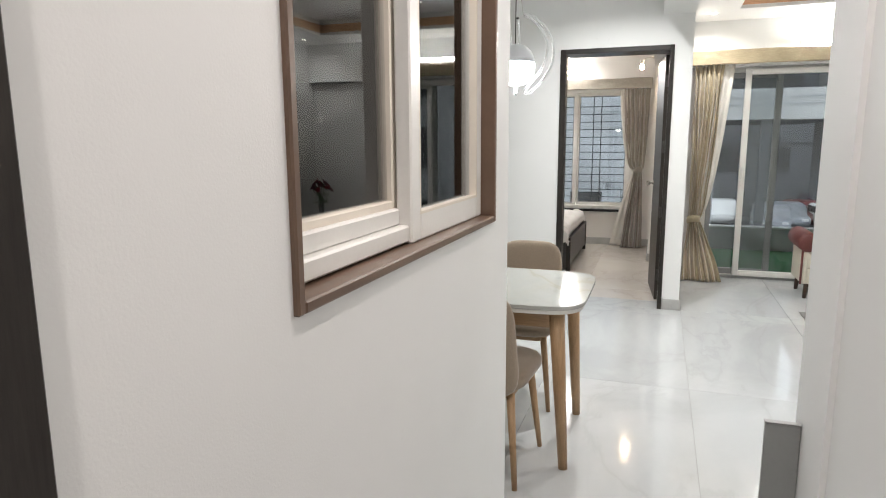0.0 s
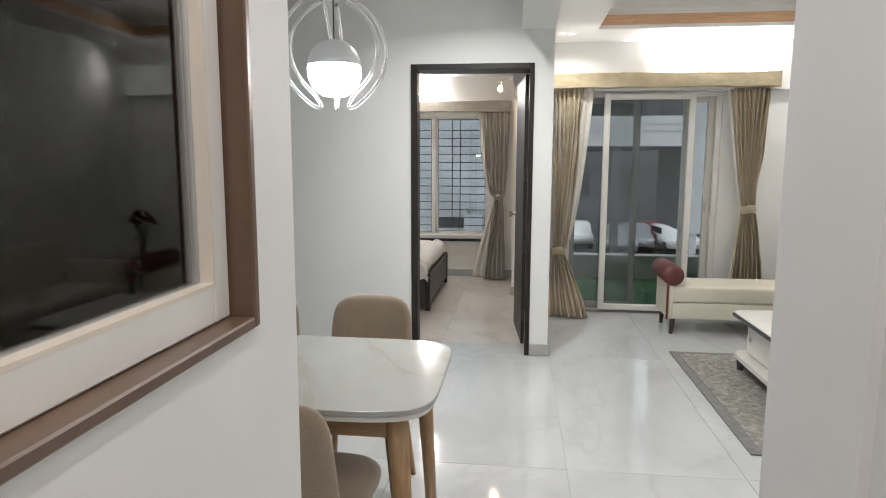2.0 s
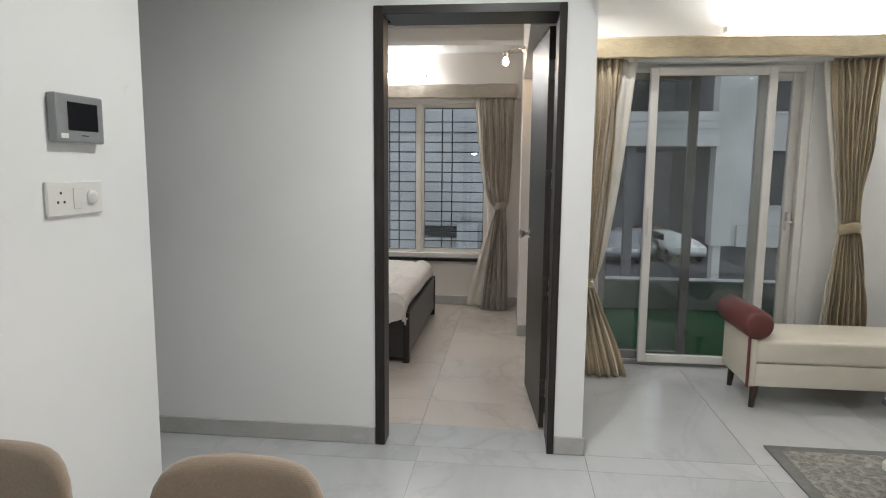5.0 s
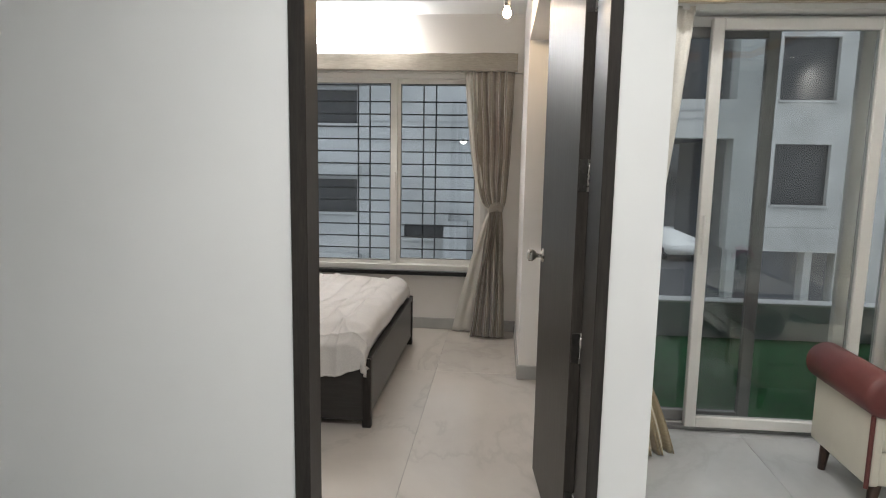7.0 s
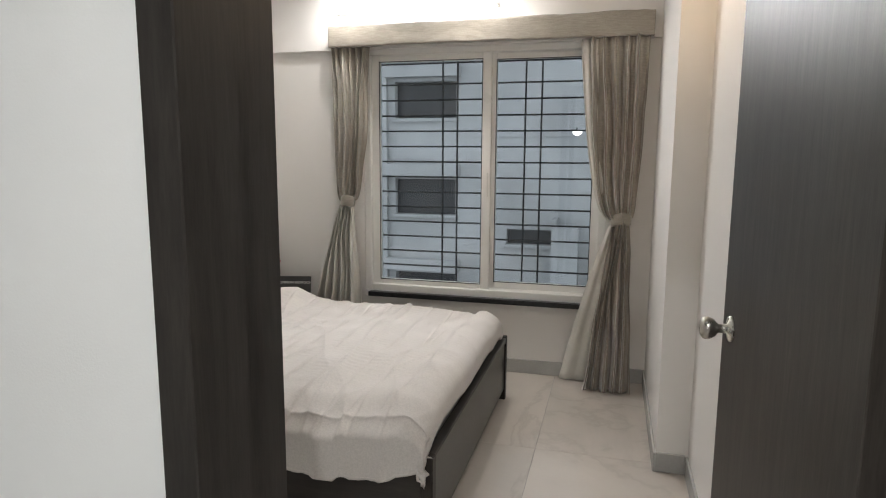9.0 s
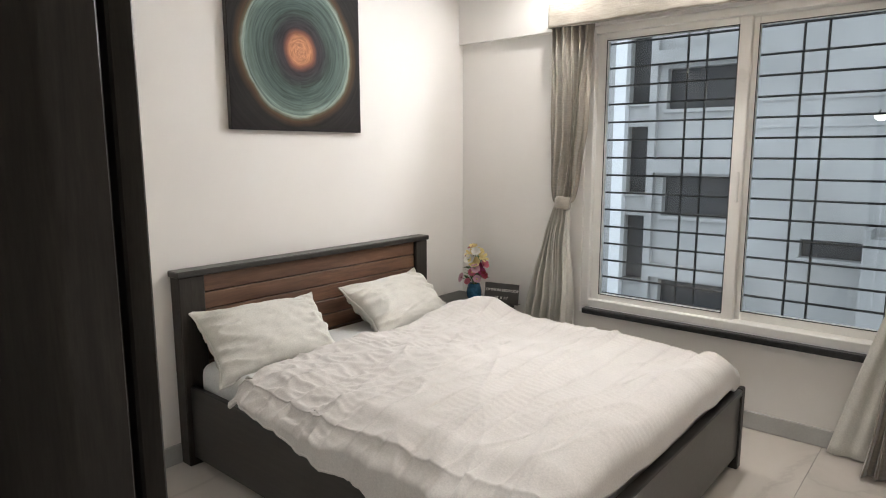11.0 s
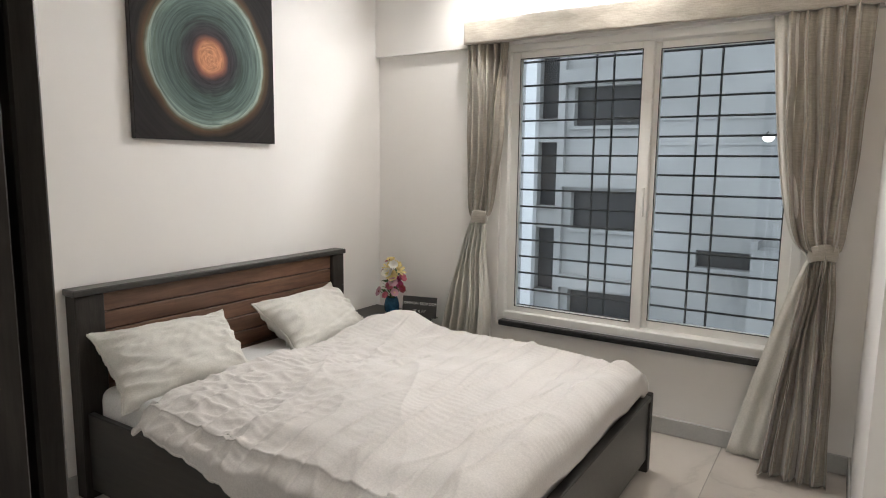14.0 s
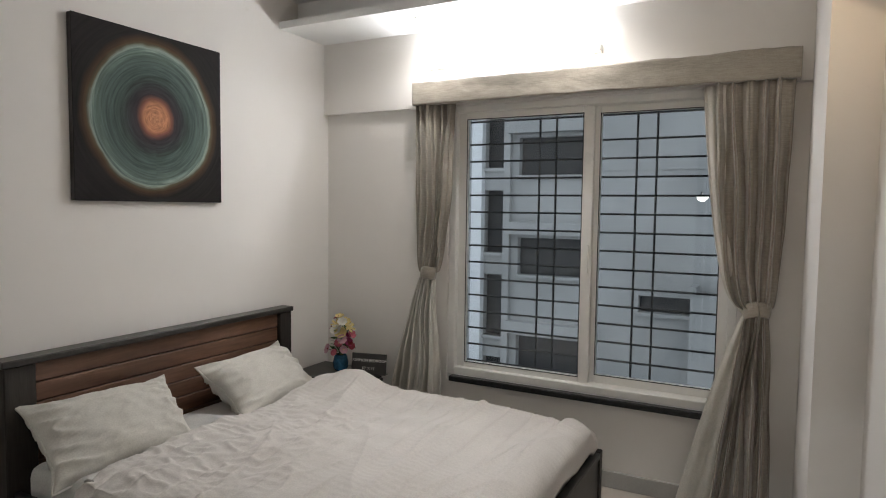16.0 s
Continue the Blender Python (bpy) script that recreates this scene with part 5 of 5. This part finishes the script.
# ---- living room ----
def rug_pile():
    m, n, l, b = base("patterned rug", 0.95)
    v = coords(n, l)
    vo = n.new("ShaderNodeTexVoronoi")
    vo.feature, vo.inputs["Scale"].default_value = "F1", 26
    nz = n.new("ShaderNodeTexNoise")
    nz.inputs["Scale"].default_value = 9
    l.new(v, nz.inputs["Vector"])
    l.new(mix(n, l, 0.12, v, nz.outputs["Color"]), vo.inputs["Vector"])
    fine = noise_node(n, l, v, 34, 5, 0.7)
    c = ramp(n, l, vo.outputs["Distance"], [(0.10, (0.17, 0.168, 0.162)), (0.3, (0.30, 0.288, 0.262)), (0.45, (0.21, 0.207, 0.20)), (0.62, (0.35, 0.33, 0.30))])
    l.new(mix(n, l, 1.0, c, ramp(n, l, fine, [(0.32, (0.62, 0.62, 0.62)), (0.62, (1.1, 1.1, 1.08))]), "MULTIPLY"), b.inputs["Base Color"])
    bump(n, l, b, noise_node(n, l, v, 420, 2), 0.6, 0.003)
    return m


rug = thing("rug", "grey patterned rug with a darker border under the coffee table", "rug", (0, 0, 0))
part("border", box(1.34, 3.0, 5.36, 7.10, 0.001, 0.009, 0.002, 1), plain("rug border", (0.19, 0.189, 0.184), 0.95, var=0.2, scale=20, grain=300, bstr=0.6), rug, "plain grey border")
part("field", box(1.40, 2.94, 5.42, 7.04, 0.009, 0.0115, 0.001, 1), rug_pile(), rug)

bench = thing("bench", "cream leatherette bench with maroon bolster arms", "bench", (1.40, 7.62, 0))
part("seat", box(0.06, 1.26, 0.0, 0.46, 0.275, 0.415, 0.025, 3), CREAM, bench, "cream padded seat", True)
part("base", box(0.055, 1.265, 0.006, 0.454, 0.135, 0.272, 0.01, 2), CREAM, bench, "", True)
for x in (0.035, 1.245):
    part("side_panel", box(x, x + 0.045, -0.004, 0.464, 0.135, 0.46, 0.012, 2), CREAM, bench, "", True)
for x in (0.07, 1.25):
    bo = lathe([(0.002, 0.0), (0.06, 0.0), (0.078, 0.008), (0.086, 0.025), (0.086, 0.49), (0.078, 0.507), (0.06, 0.515), (0.002, 0.515)], 32)
    part("bolster", moved(bo, Matrix.Translation((x, 0.485, 0.505)) @ pose(0, 0, 0, 90)), MAROON, bench, "maroon leatherette bolster arm", True)
for x in (0.028, 1.292):
    part("piping", tube([(x, -0.008, 0.135), (x, -0.008, 0.43)], 0.009, 8), MAROON, bench, "maroon piping")
for x in (0.09, 1.23):
    for y in (0.04, 0.42):
        part("leg", tube([(x, y, 0.138), (x - 0.012 if x < 0.5 else x + 0.012, y, 0.0)], 0.024, 12, 0.016), DARKWOOD, bench, "", True)

ct = thing("coffee_table", "white lacquered coffee table with a dark edge", "table", (1.655, 5.735, 0))
cl, cw = 1.03, 0.66
chamf = [(0.06, 0), (cw - 0.06, 0), (cw, 0.06), (cw, cl - 0.06), (cw - 0.06, cl), (0.06, cl), (0, cl - 0.06), (0, 0.06)]
part("top", prism(chamf, 0.392, 0.418, 0.003, 1), SLATE, ct, "dark grey edge")
part("top_face", prism([(cw / 2 + (x - cw / 2) * 0.985, cl / 2 + (y - cl / 2) * 0.99) for x, y in chamf], 0.4185, 0.424, 0.002, 1), LACQUER, ct)
part("body", box(0.11, 0.55, 0.30, 0.95, 0.140, 0.392, 0.003, 1), LACQUER, ct)
part("divider", box(0.12, 0.54, 0.12, 0.135, 0.140, 0.392, 0.002, 1), LACQUER, ct)
dr = part("drawer", box(0.096, 0.11, 0.31, 0.94, 0.150, 0.372, 0.003, 1), LACQUER, ct)
part("handle_notch", prism([(0.094, 0.45), (0.0965, 0.45), (0.0965, 0.80), (0.094, 0.80)], 0.352, 0.376), SLATE, dr, "dark finger notch")
part("keyhole", moved(lathe([(0.022, 0), (0.022, 0.002), (0.012, 0.004), (0.002, 0.002)], 20), Matrix.Translation((0.096, 0.88, 0.25)) @ pose(0, 0, 0, 0, -90, 0)), STEEL, dr, "round steel escutcheon", True)
part("shelf", prism([(cw / 2 + (x - cw / 2) * 0.94, cl / 2 + (y - cl / 2) * 0.97) for x, y in chamf], 0.105, 0.140, 0.004, 2), LACQUER, ct)
for x in (0.07, cw - 0.07):
    for y in (0.07, cl - 0.07):
        part("leg", tube([(x, y, 0.106), (x, y, 0.012)], 0.030, 4, 0.022), SLATE, ct)

heads = []
for k in range(14):
    a = 2.39 * k
    r = 0.03 + 0.09 * ((k * 7) % 14) / 14
    heads.append(("lily", MAGENTA if k % 3 else PINK, YELLOW if k % 2 else None, 0.038, (r * math.cos(a), r * math.sin(a)), 0.05 + 0.14 * (1 - r / 0.14) + 0.05 * ((k * 5) % 7) / 7))
for k in range(6):
    a = 1.1 * k
    heads.append(("lily", LINING, None, 0.022, (0.07 * math.cos(a), 0.07 * math.sin(a)), 0.22 + 0.02 * (k % 3)))
bouquet("pink artificial flowers in a white pot on the coffee table", (1.95, 6.34, 0.4245), [(0.001, 0), (0.048, 0), (0.062, 0.02), (0.072, 0.06), (0.073, 0.085), (0.069, 0.085), (0.064, 0.05), (0.001, 0.02)], CERAMIC, 0.085, 0.09, heads, [(LEAF, 0.07, 0.3, 22, -0.01, 0.12), (LEAF_BRIGHT, 0.055, 0.25, 12, 0.0, 0.06)], "white ceramic pot")

st = thing("side_table", "grey side table in the living room corner", "table", (2.98, 8.13, 0))
part("top", lathe([(0.001, 0.47), (0.15, 0.47), (0.155, 0.48), (0.15, 0.49), (0.001, 0.49)], 28), SLATE, st, "", True)
part("column", lathe([(0.10, 0.0), (0.10, 0.012), (0.02, 0.03), (0.018, 0.47)], 20), SLATE, st, "", True)
heads = [("rose", WINE if k % 3 else CRIMSON, None, 0.030, (0.12 * math.cos(2.39 * k) * (0.35 + 0.65 * k / 18), 0.12 * math.sin(2.39 * k) * (0.35 + 0.65 * k / 18)), 0.27 - 0.11 * k / 18) for k in range(18)]
bouquet("dark red artificial roses in a slim glass vase", (2.98, 8.13, 0.49), [(0.001, 0), (0.035, 0), (0.036, 0.01), (0.022, 0.06), (0.03, 0.13), (0.036, 0.16), (0.033, 0.16), (0.02, 0.07), (0.001, 0.01)], ACRYLIC, 0.16, 0.07, heads, [(LEAF, 0.075, 0.35, 20, 0.02, 0.14)], "slim clear vase")

sofa = thing("sofa", "cream leatherette sofa beside the coffee table", "sofa", (2.60, 5.55, 0))
part("base", box(0.02, 0.59, 0.02, 1.70, 0.06, 0.27, 0.02, 2), CREAM, sofa, "", True)
for k in range(2):
    part("seat_cushion", box(0.0, 0.45, 0.18 + 0.685 * k, 0.855 + 0.685 * k, 0.272, 0.42, 0.03, 3), CREAM, sofa, "", True)
part("backrest", box(0.42, 0.59, 0.16, 1.56, 0.30, 0.78, 0.04, 3), CREAM, sofa, "", True)
for y in (0.0, 1.555):
    part("armrest", box(0.0, 0.59, y, y + 0.17, 0.06, 0.60, 0.03, 3), CREAM, sofa, "", True)
for x in (0.06, 0.53):
    for y in (0.06, 1.66):
        part("foot", tube([(x, y, 0.06), (x, y, 0.0)], 0.02, 10), DARKWOOD, sofa)

# ---- electrical board on the dining wall, its door standing open ----
board = thing("distribution_board", "grey electrical distribution board with its door open", "electrical box", (-1.235, 4.765, 1.88))
bm = box(0.0, 0.012, 0.0, 0.2, 0.0, 0.012, 0.001, 1)
box(0.0, 0.012, 0.0, 0.2, 0.368, 0.38, 0.001, 1, bm=bm)
box(0.0, 0.012, 0.188, 0.2, 0.012, 0.368, 0.001, 1, bm=bm)
part("frame", bm, SLATE, board)
part("back_plate", box(0.0005, 0.003, 0.001, 0.188, 0.012, 0.368), SLATE, board)
for k in range(6):
    part("breaker", box(0.003, 0.02, 0.03 + 0.022 * k, 0.05 + 0.022 * k, 0.09, 0.17, 0.002, 1), SCREEN, board)
lid = part("door", box(0.004, 0.188, -0.009, -0.004, 0.012, 0.38, 0.002, 1), BOARDGREY, board)
sticker = part("label", box(0.130, 0.184, -0.0105, -0.0092, 0.018, 0.040), LABEL, lid, "yellow warning label")
part("text_bar", box(0.146, 0.180, -0.0112, -0.0107, 0.0285, 0.0315), IRON, sticker)
part("hinge", tube([(0.006, -0.004, 0.03), (0.006, -0.004, 0.35)], 0.004, 8), BOARDGREY, board)
blank = thing("cover_plate", "painted blank cover plate on the wall", "plate", (-1.235, 5.03, 1.88))
part("plate", box(0.0, 0.0025, 0.0, 0.22, 0.0, 0.28, 0.002, 2), WALL, blank)

# ---- buildings opposite ----
def building(name, label, x0, x1, y, z0, z1, recesses, bands, extra, skin, ledge):
    """A facade with real openings: the wall is laid in strips round each recess."""
    b = thing(name, label, "building", (0, 0, 0))
    xs = sorted({x0, x1, *[r[0] for r in recesses], *[r[1] for r in recesses]})
    bm = bmesh.new()
    for a, c in zip(xs, xs[1:]):
        mid = (a + c) / 2
        cuts = sorted((r[2], r[3]) for r in recesses if r[0] < mid < r[1])
        z = z0
        for p, q in cuts:
            if p > z:
                box(a, c, y, y + 0.35, z, p, bm=bm)
            z = max(z, q)
        if z < z1:
            box(a, c, y, y + 0.35, z, z1, bm=bm)
    part("wall", bm, skin, b)
    for r in recesses:
        w = part("window", box(r[0], r[1], y + 0.10, y + 0.16, r[2], r[3]), DARKVOID, b, "dark window glass")
        part("sill", box(r[0] - 0.02, r[1] + 0.02, y - 0.04, y + 0.098, r[2] - 0.04, r[2], 0.004, 1), skin, w)
    for q in bands:
        part("band", box(*q), ledge, b)
    for q in extra:
        part("pilaster", box(*q), ledge, b)
    part("roof_edge", box(x0 - 0.1, x1 + 0.1, y - 0.15, y + 0.5, z1, z1 + 0.25), CONCRETE_LIGHT, b)
    return b


rec = []
for k in range(-2, 5):
    d = 1.156 * k
    rec += [(-2.664, -1.90, 0.725 + d, 1.157 + d), (-5.6, -4.8, 0.725 + d, 1.157 + d), (-3.09, -2.83, 0.969 + k, 1.707 + k)]
rec += [(-1.27, -0.72, 0.40, 0.58)]
bands = [(-2.76, -1.84, 13.86, 14.0, 1.20 + 1.156 * k, 1.336 + 1.156 * k) for k in range(-2, 5)]
bands += [(-1.8, 1.0, 13.985, 14.0, 1.66, 1.70), (-1.8, 1.0, 13.985, 14.0, 1.92, 1.95)]
near_house = building("apartment_building", "grey rendered apartment building with dark recessed windows", -9, 1.0, 14.0, -2.1, 8.0, rec, bands, [(-2.83, -2.75, 13.93, 14.0, -2.1, 8.0), (-0.715, -0.42, 13.7, 14.0, -2.1, 0.66), (-0.715, -0.66, 13.68, 14.0, 0.66, 0.74)], CONCRETE, CONCRETE)
part("corner_strip", box(-3.228, -3.094, 13.9, 14.0, -2.1, 8.0), RENDER_WHITE, near_house, "white painted corner strip")
near_house.matrix_world = Matrix.Translation((-0.029, -2.502, -0.541)) @ Matrix.Scale(1.3356, 4)
ol = thing("outdoor_lamp", "small lit white bowl lamp on an arm outside the window bars", "lamp", (-0.355, 10.52, 1.527))
part("arm", tube([(0.0, -0.108, 0.012), (0.0, -0.04, 0.03), (0.0, 0.0, 0.014)], 0.004, 8), IRON, ol, "", True)
part("bowl", lathe([(0.001, -0.018), (0.014, -0.015), (0.026, -0.004), (0.030, 0.010), (0.027, 0.010), (0.001, 0.006)], 20), OUTLAMP, ol, "lit glass bowl", True)
part("rim", lathe([(0.030, 0.008), (0.034, 0.010), (0.030, 0.013)], 20, cap=False), STEEL, ol, "", True)

rec = [(4.38, 5.25, 0.735 + 1.68 * k, 1.72 + 1.68 * k) for k in range(4)] + [(6.2, 7.4, 0.735 + 1.68 * k, 1.72 + 1.68 * k) for k in range(4)]
side_house = building("apartment_building", "light grey apartment building with deep dark windows, standing on columns", 3.72, 12, 16.0, -0.03, 8.0, rec, [(4.15, 5.5, 15.93, 16.0, -0.03, 0.36)], [(5.72, 6.1, 15.7, 16.0, -3.3, 8.0)], RENDER_PALE, RENDER_PALE)
for x, w in ((3.78, 0.14), (5.02, 0.12), (5.5, 0.10), (7.5, 0.3), (10.5, 0.3)):
    part("column", box(x, x + w, 16.05, 16.3, -3.3, -0.03), RENDER_PALE, side_house)
# underside, side and rear coloured dark, standing in for their shade
part("underside", box(3.9, 12, 16.35, 19.0, -0.03, 0.15), RENDER_SHADED, side_house)
part("side_wall", box(3.72, 3.9, 16.35, 19.0, -0.03, 8.0), RENDER_SHADED, side_house)
part("rear_wall", box(3.72, 12, 19.0, 19.2, -0.03, 8.0), RENDER_SHADED, side_house)
link = thing("bridge_building", "grey linking block with open dark storeys between beams", "building", (0, 0, 0))
for z in (1.79, 4.3):
    part("beam", box(1.36, 3.70, 15.8, 16.3, z, z + 0.61), RENDER_PALE, link)
    for dz in (0.29, 0.43):
        part("groove_strip", box(1.36, 3.70, 15.78, 15.798, z + dz, z + dz + 0.03), CONCRETE, link)
# the dark tone here paints the shade of the open storeys
part("rear_wall", box(1.2, 3.72, 21.0, 21.2, 1.79, 8.0), RENDER_SHADED, link)
part("deck", box(1.36, 3.70, 16.31, 20.99, 1.79, 1.95), RENDER_SHADED, link)
part("column", box(2.14, 2.30, 16.0, 16.2, -3.3, 1.78), RENDER_SHADED, link)
# added backdrop: a dark facade in place of the deep shade behind the cars
rec = [(x, x + 1.3, z, z + 1.5) for x in (-3.0, 1.0, 3.4, 6.2, 9.5, 13.0) for z in (-0.6, 2.4, 5.4)]
building("apartment_building", "added dark backdrop building beyond the parked cars", -8, 20, 44.0, -3.3, 11.0, rec, [(-8, 20, 43.8, 44.0, 1.2, 1.45), (-8, 20, 43.8, 44.0, 4.2, 4.45)], [(2.6, 2.9, 43.7, 44.0, -3.3, 11.0)], RENDER_SHADED, RENDER_SHADED)


def car(label, x, y, rz, paint_c):
    c = thing("car", label, "car", (x, y, -3.3), rz, "parked cars")
    out = [(-2.05, 0.35), (-2.1, 0.75), (-1.95, 0.88), (-1.2, 0.98), (-0.7, 1.40), (0.9, 1.42), (1.6, 0.98), (2.0, 0.85), (2.08, 0.4)]
    bm = bmesh.new()
    f = bm.faces.new([bm.verts.new((p, -0.85, q)) for p, q in out])
    e = bmesh.ops.extrude_face_region(bm, geom=[f])
    bmesh.ops.translate(bm, vec=(0, 1.7, 0), verts=[v for v in e["geom"] if isinstance(v, bmesh.types.BMVert)])
    bmesh.ops.bevel(bm, geom=bm.edges, offset=0.06, segments=2, affect="EDGES")
    part("body", bm, paint_c, c, "", True)
    for s in (-1, 1):
        part("side_window", box(-0.75, 1.0, 0.852 * s - 0.01, 0.852 * s + 0.01, 1.0, 1.32, 0.005, 1), DARKVOID, c)
        part("headlight", box(-2.09, -2.03, 0.6 * s - 0.15, 0.6 * s + 0.15, 0.68, 0.80, 0.01, 1), CERAMIC, c)
    for px in (-1.3, 1.3):
        for py in (-0.78, 0.78):
            part("wheel", moved(lathe([(0.18, -0.1), (0.31, -0.1), (0.33, -0.05), (0.33, 0.05), (0.31, 0.1), (0.18, 0.1)], 20), Matrix.Translation((px, py, 0.33)) @ pose(0, 0, 0, 90)), GASKET, c, "", True)


car("silver parked car in the yard", 5.6, 37.0, 84, GREYPLASTIC)
car("white parked car in the yard", 8.6, 38.0, 96, LACQUER)
car("silver parked car in the yard", 6.5, 38.5, 90, GREYPLASTIC)
car("dark red parked car in the yard", 7.6, 40.0, 88, MAROON)
car("white parked car in the yard", 3.4, 39.5, 92, LACQUER)
# ---- floor tiles, each a piece of its own ----
def tiles(parent, x0, x1, y0, y1, jx, jy, w, h, material):
    shared = {}
    xs = [x0] + [jx + w * k for k in range(-12, 12) if x0 + 0.01 < jx + w * k < x1 - 0.01] + [x1]
    ys = [y0] + [jy + h * k for k in range(-12, 12) if y0 + 0.01 < jy + h * k < y1 - 0.01] + [y1]
    for a, b in zip(xs, xs[1:]):
        for c, d in zip(ys, ys[1:]):
            key = (round(b - a, 3), round(d - c, 3))
            if key not in shared:
                g = 0.0009
                shared[key] = mesh_of(box(-key[0] / 2 + g, key[0] / 2 - g, -key[1] / 2 + g, key[1] / 2 - g, -0.012, 0, 0.0006, 1), "tile", material)
            t = new("tile", shared[key])
            t.matrix_world = pose((a + b) / 2, (c + d) / 2, 0)
            t.parent = parent


tiles(floor, -2.70, 3.2, 0.4, 6.885, 0.425, 6.72, 0.81, 1.62, TILE)
tiles(floor, 0.41, 3.2, 6.886, 8.42, 0.425, 6.72, 0.81, 1.62, TILE)
tiles(floor_bed, -2.58, 0.25, 7.151, 10.19, -0.42, 9.14, 0.81, 1.62, TILE_BED)
tiles(floor, -0.632, 0.27, 6.886, 7.150, -0.42, 6.72, 0.81, 1.62, TILE)
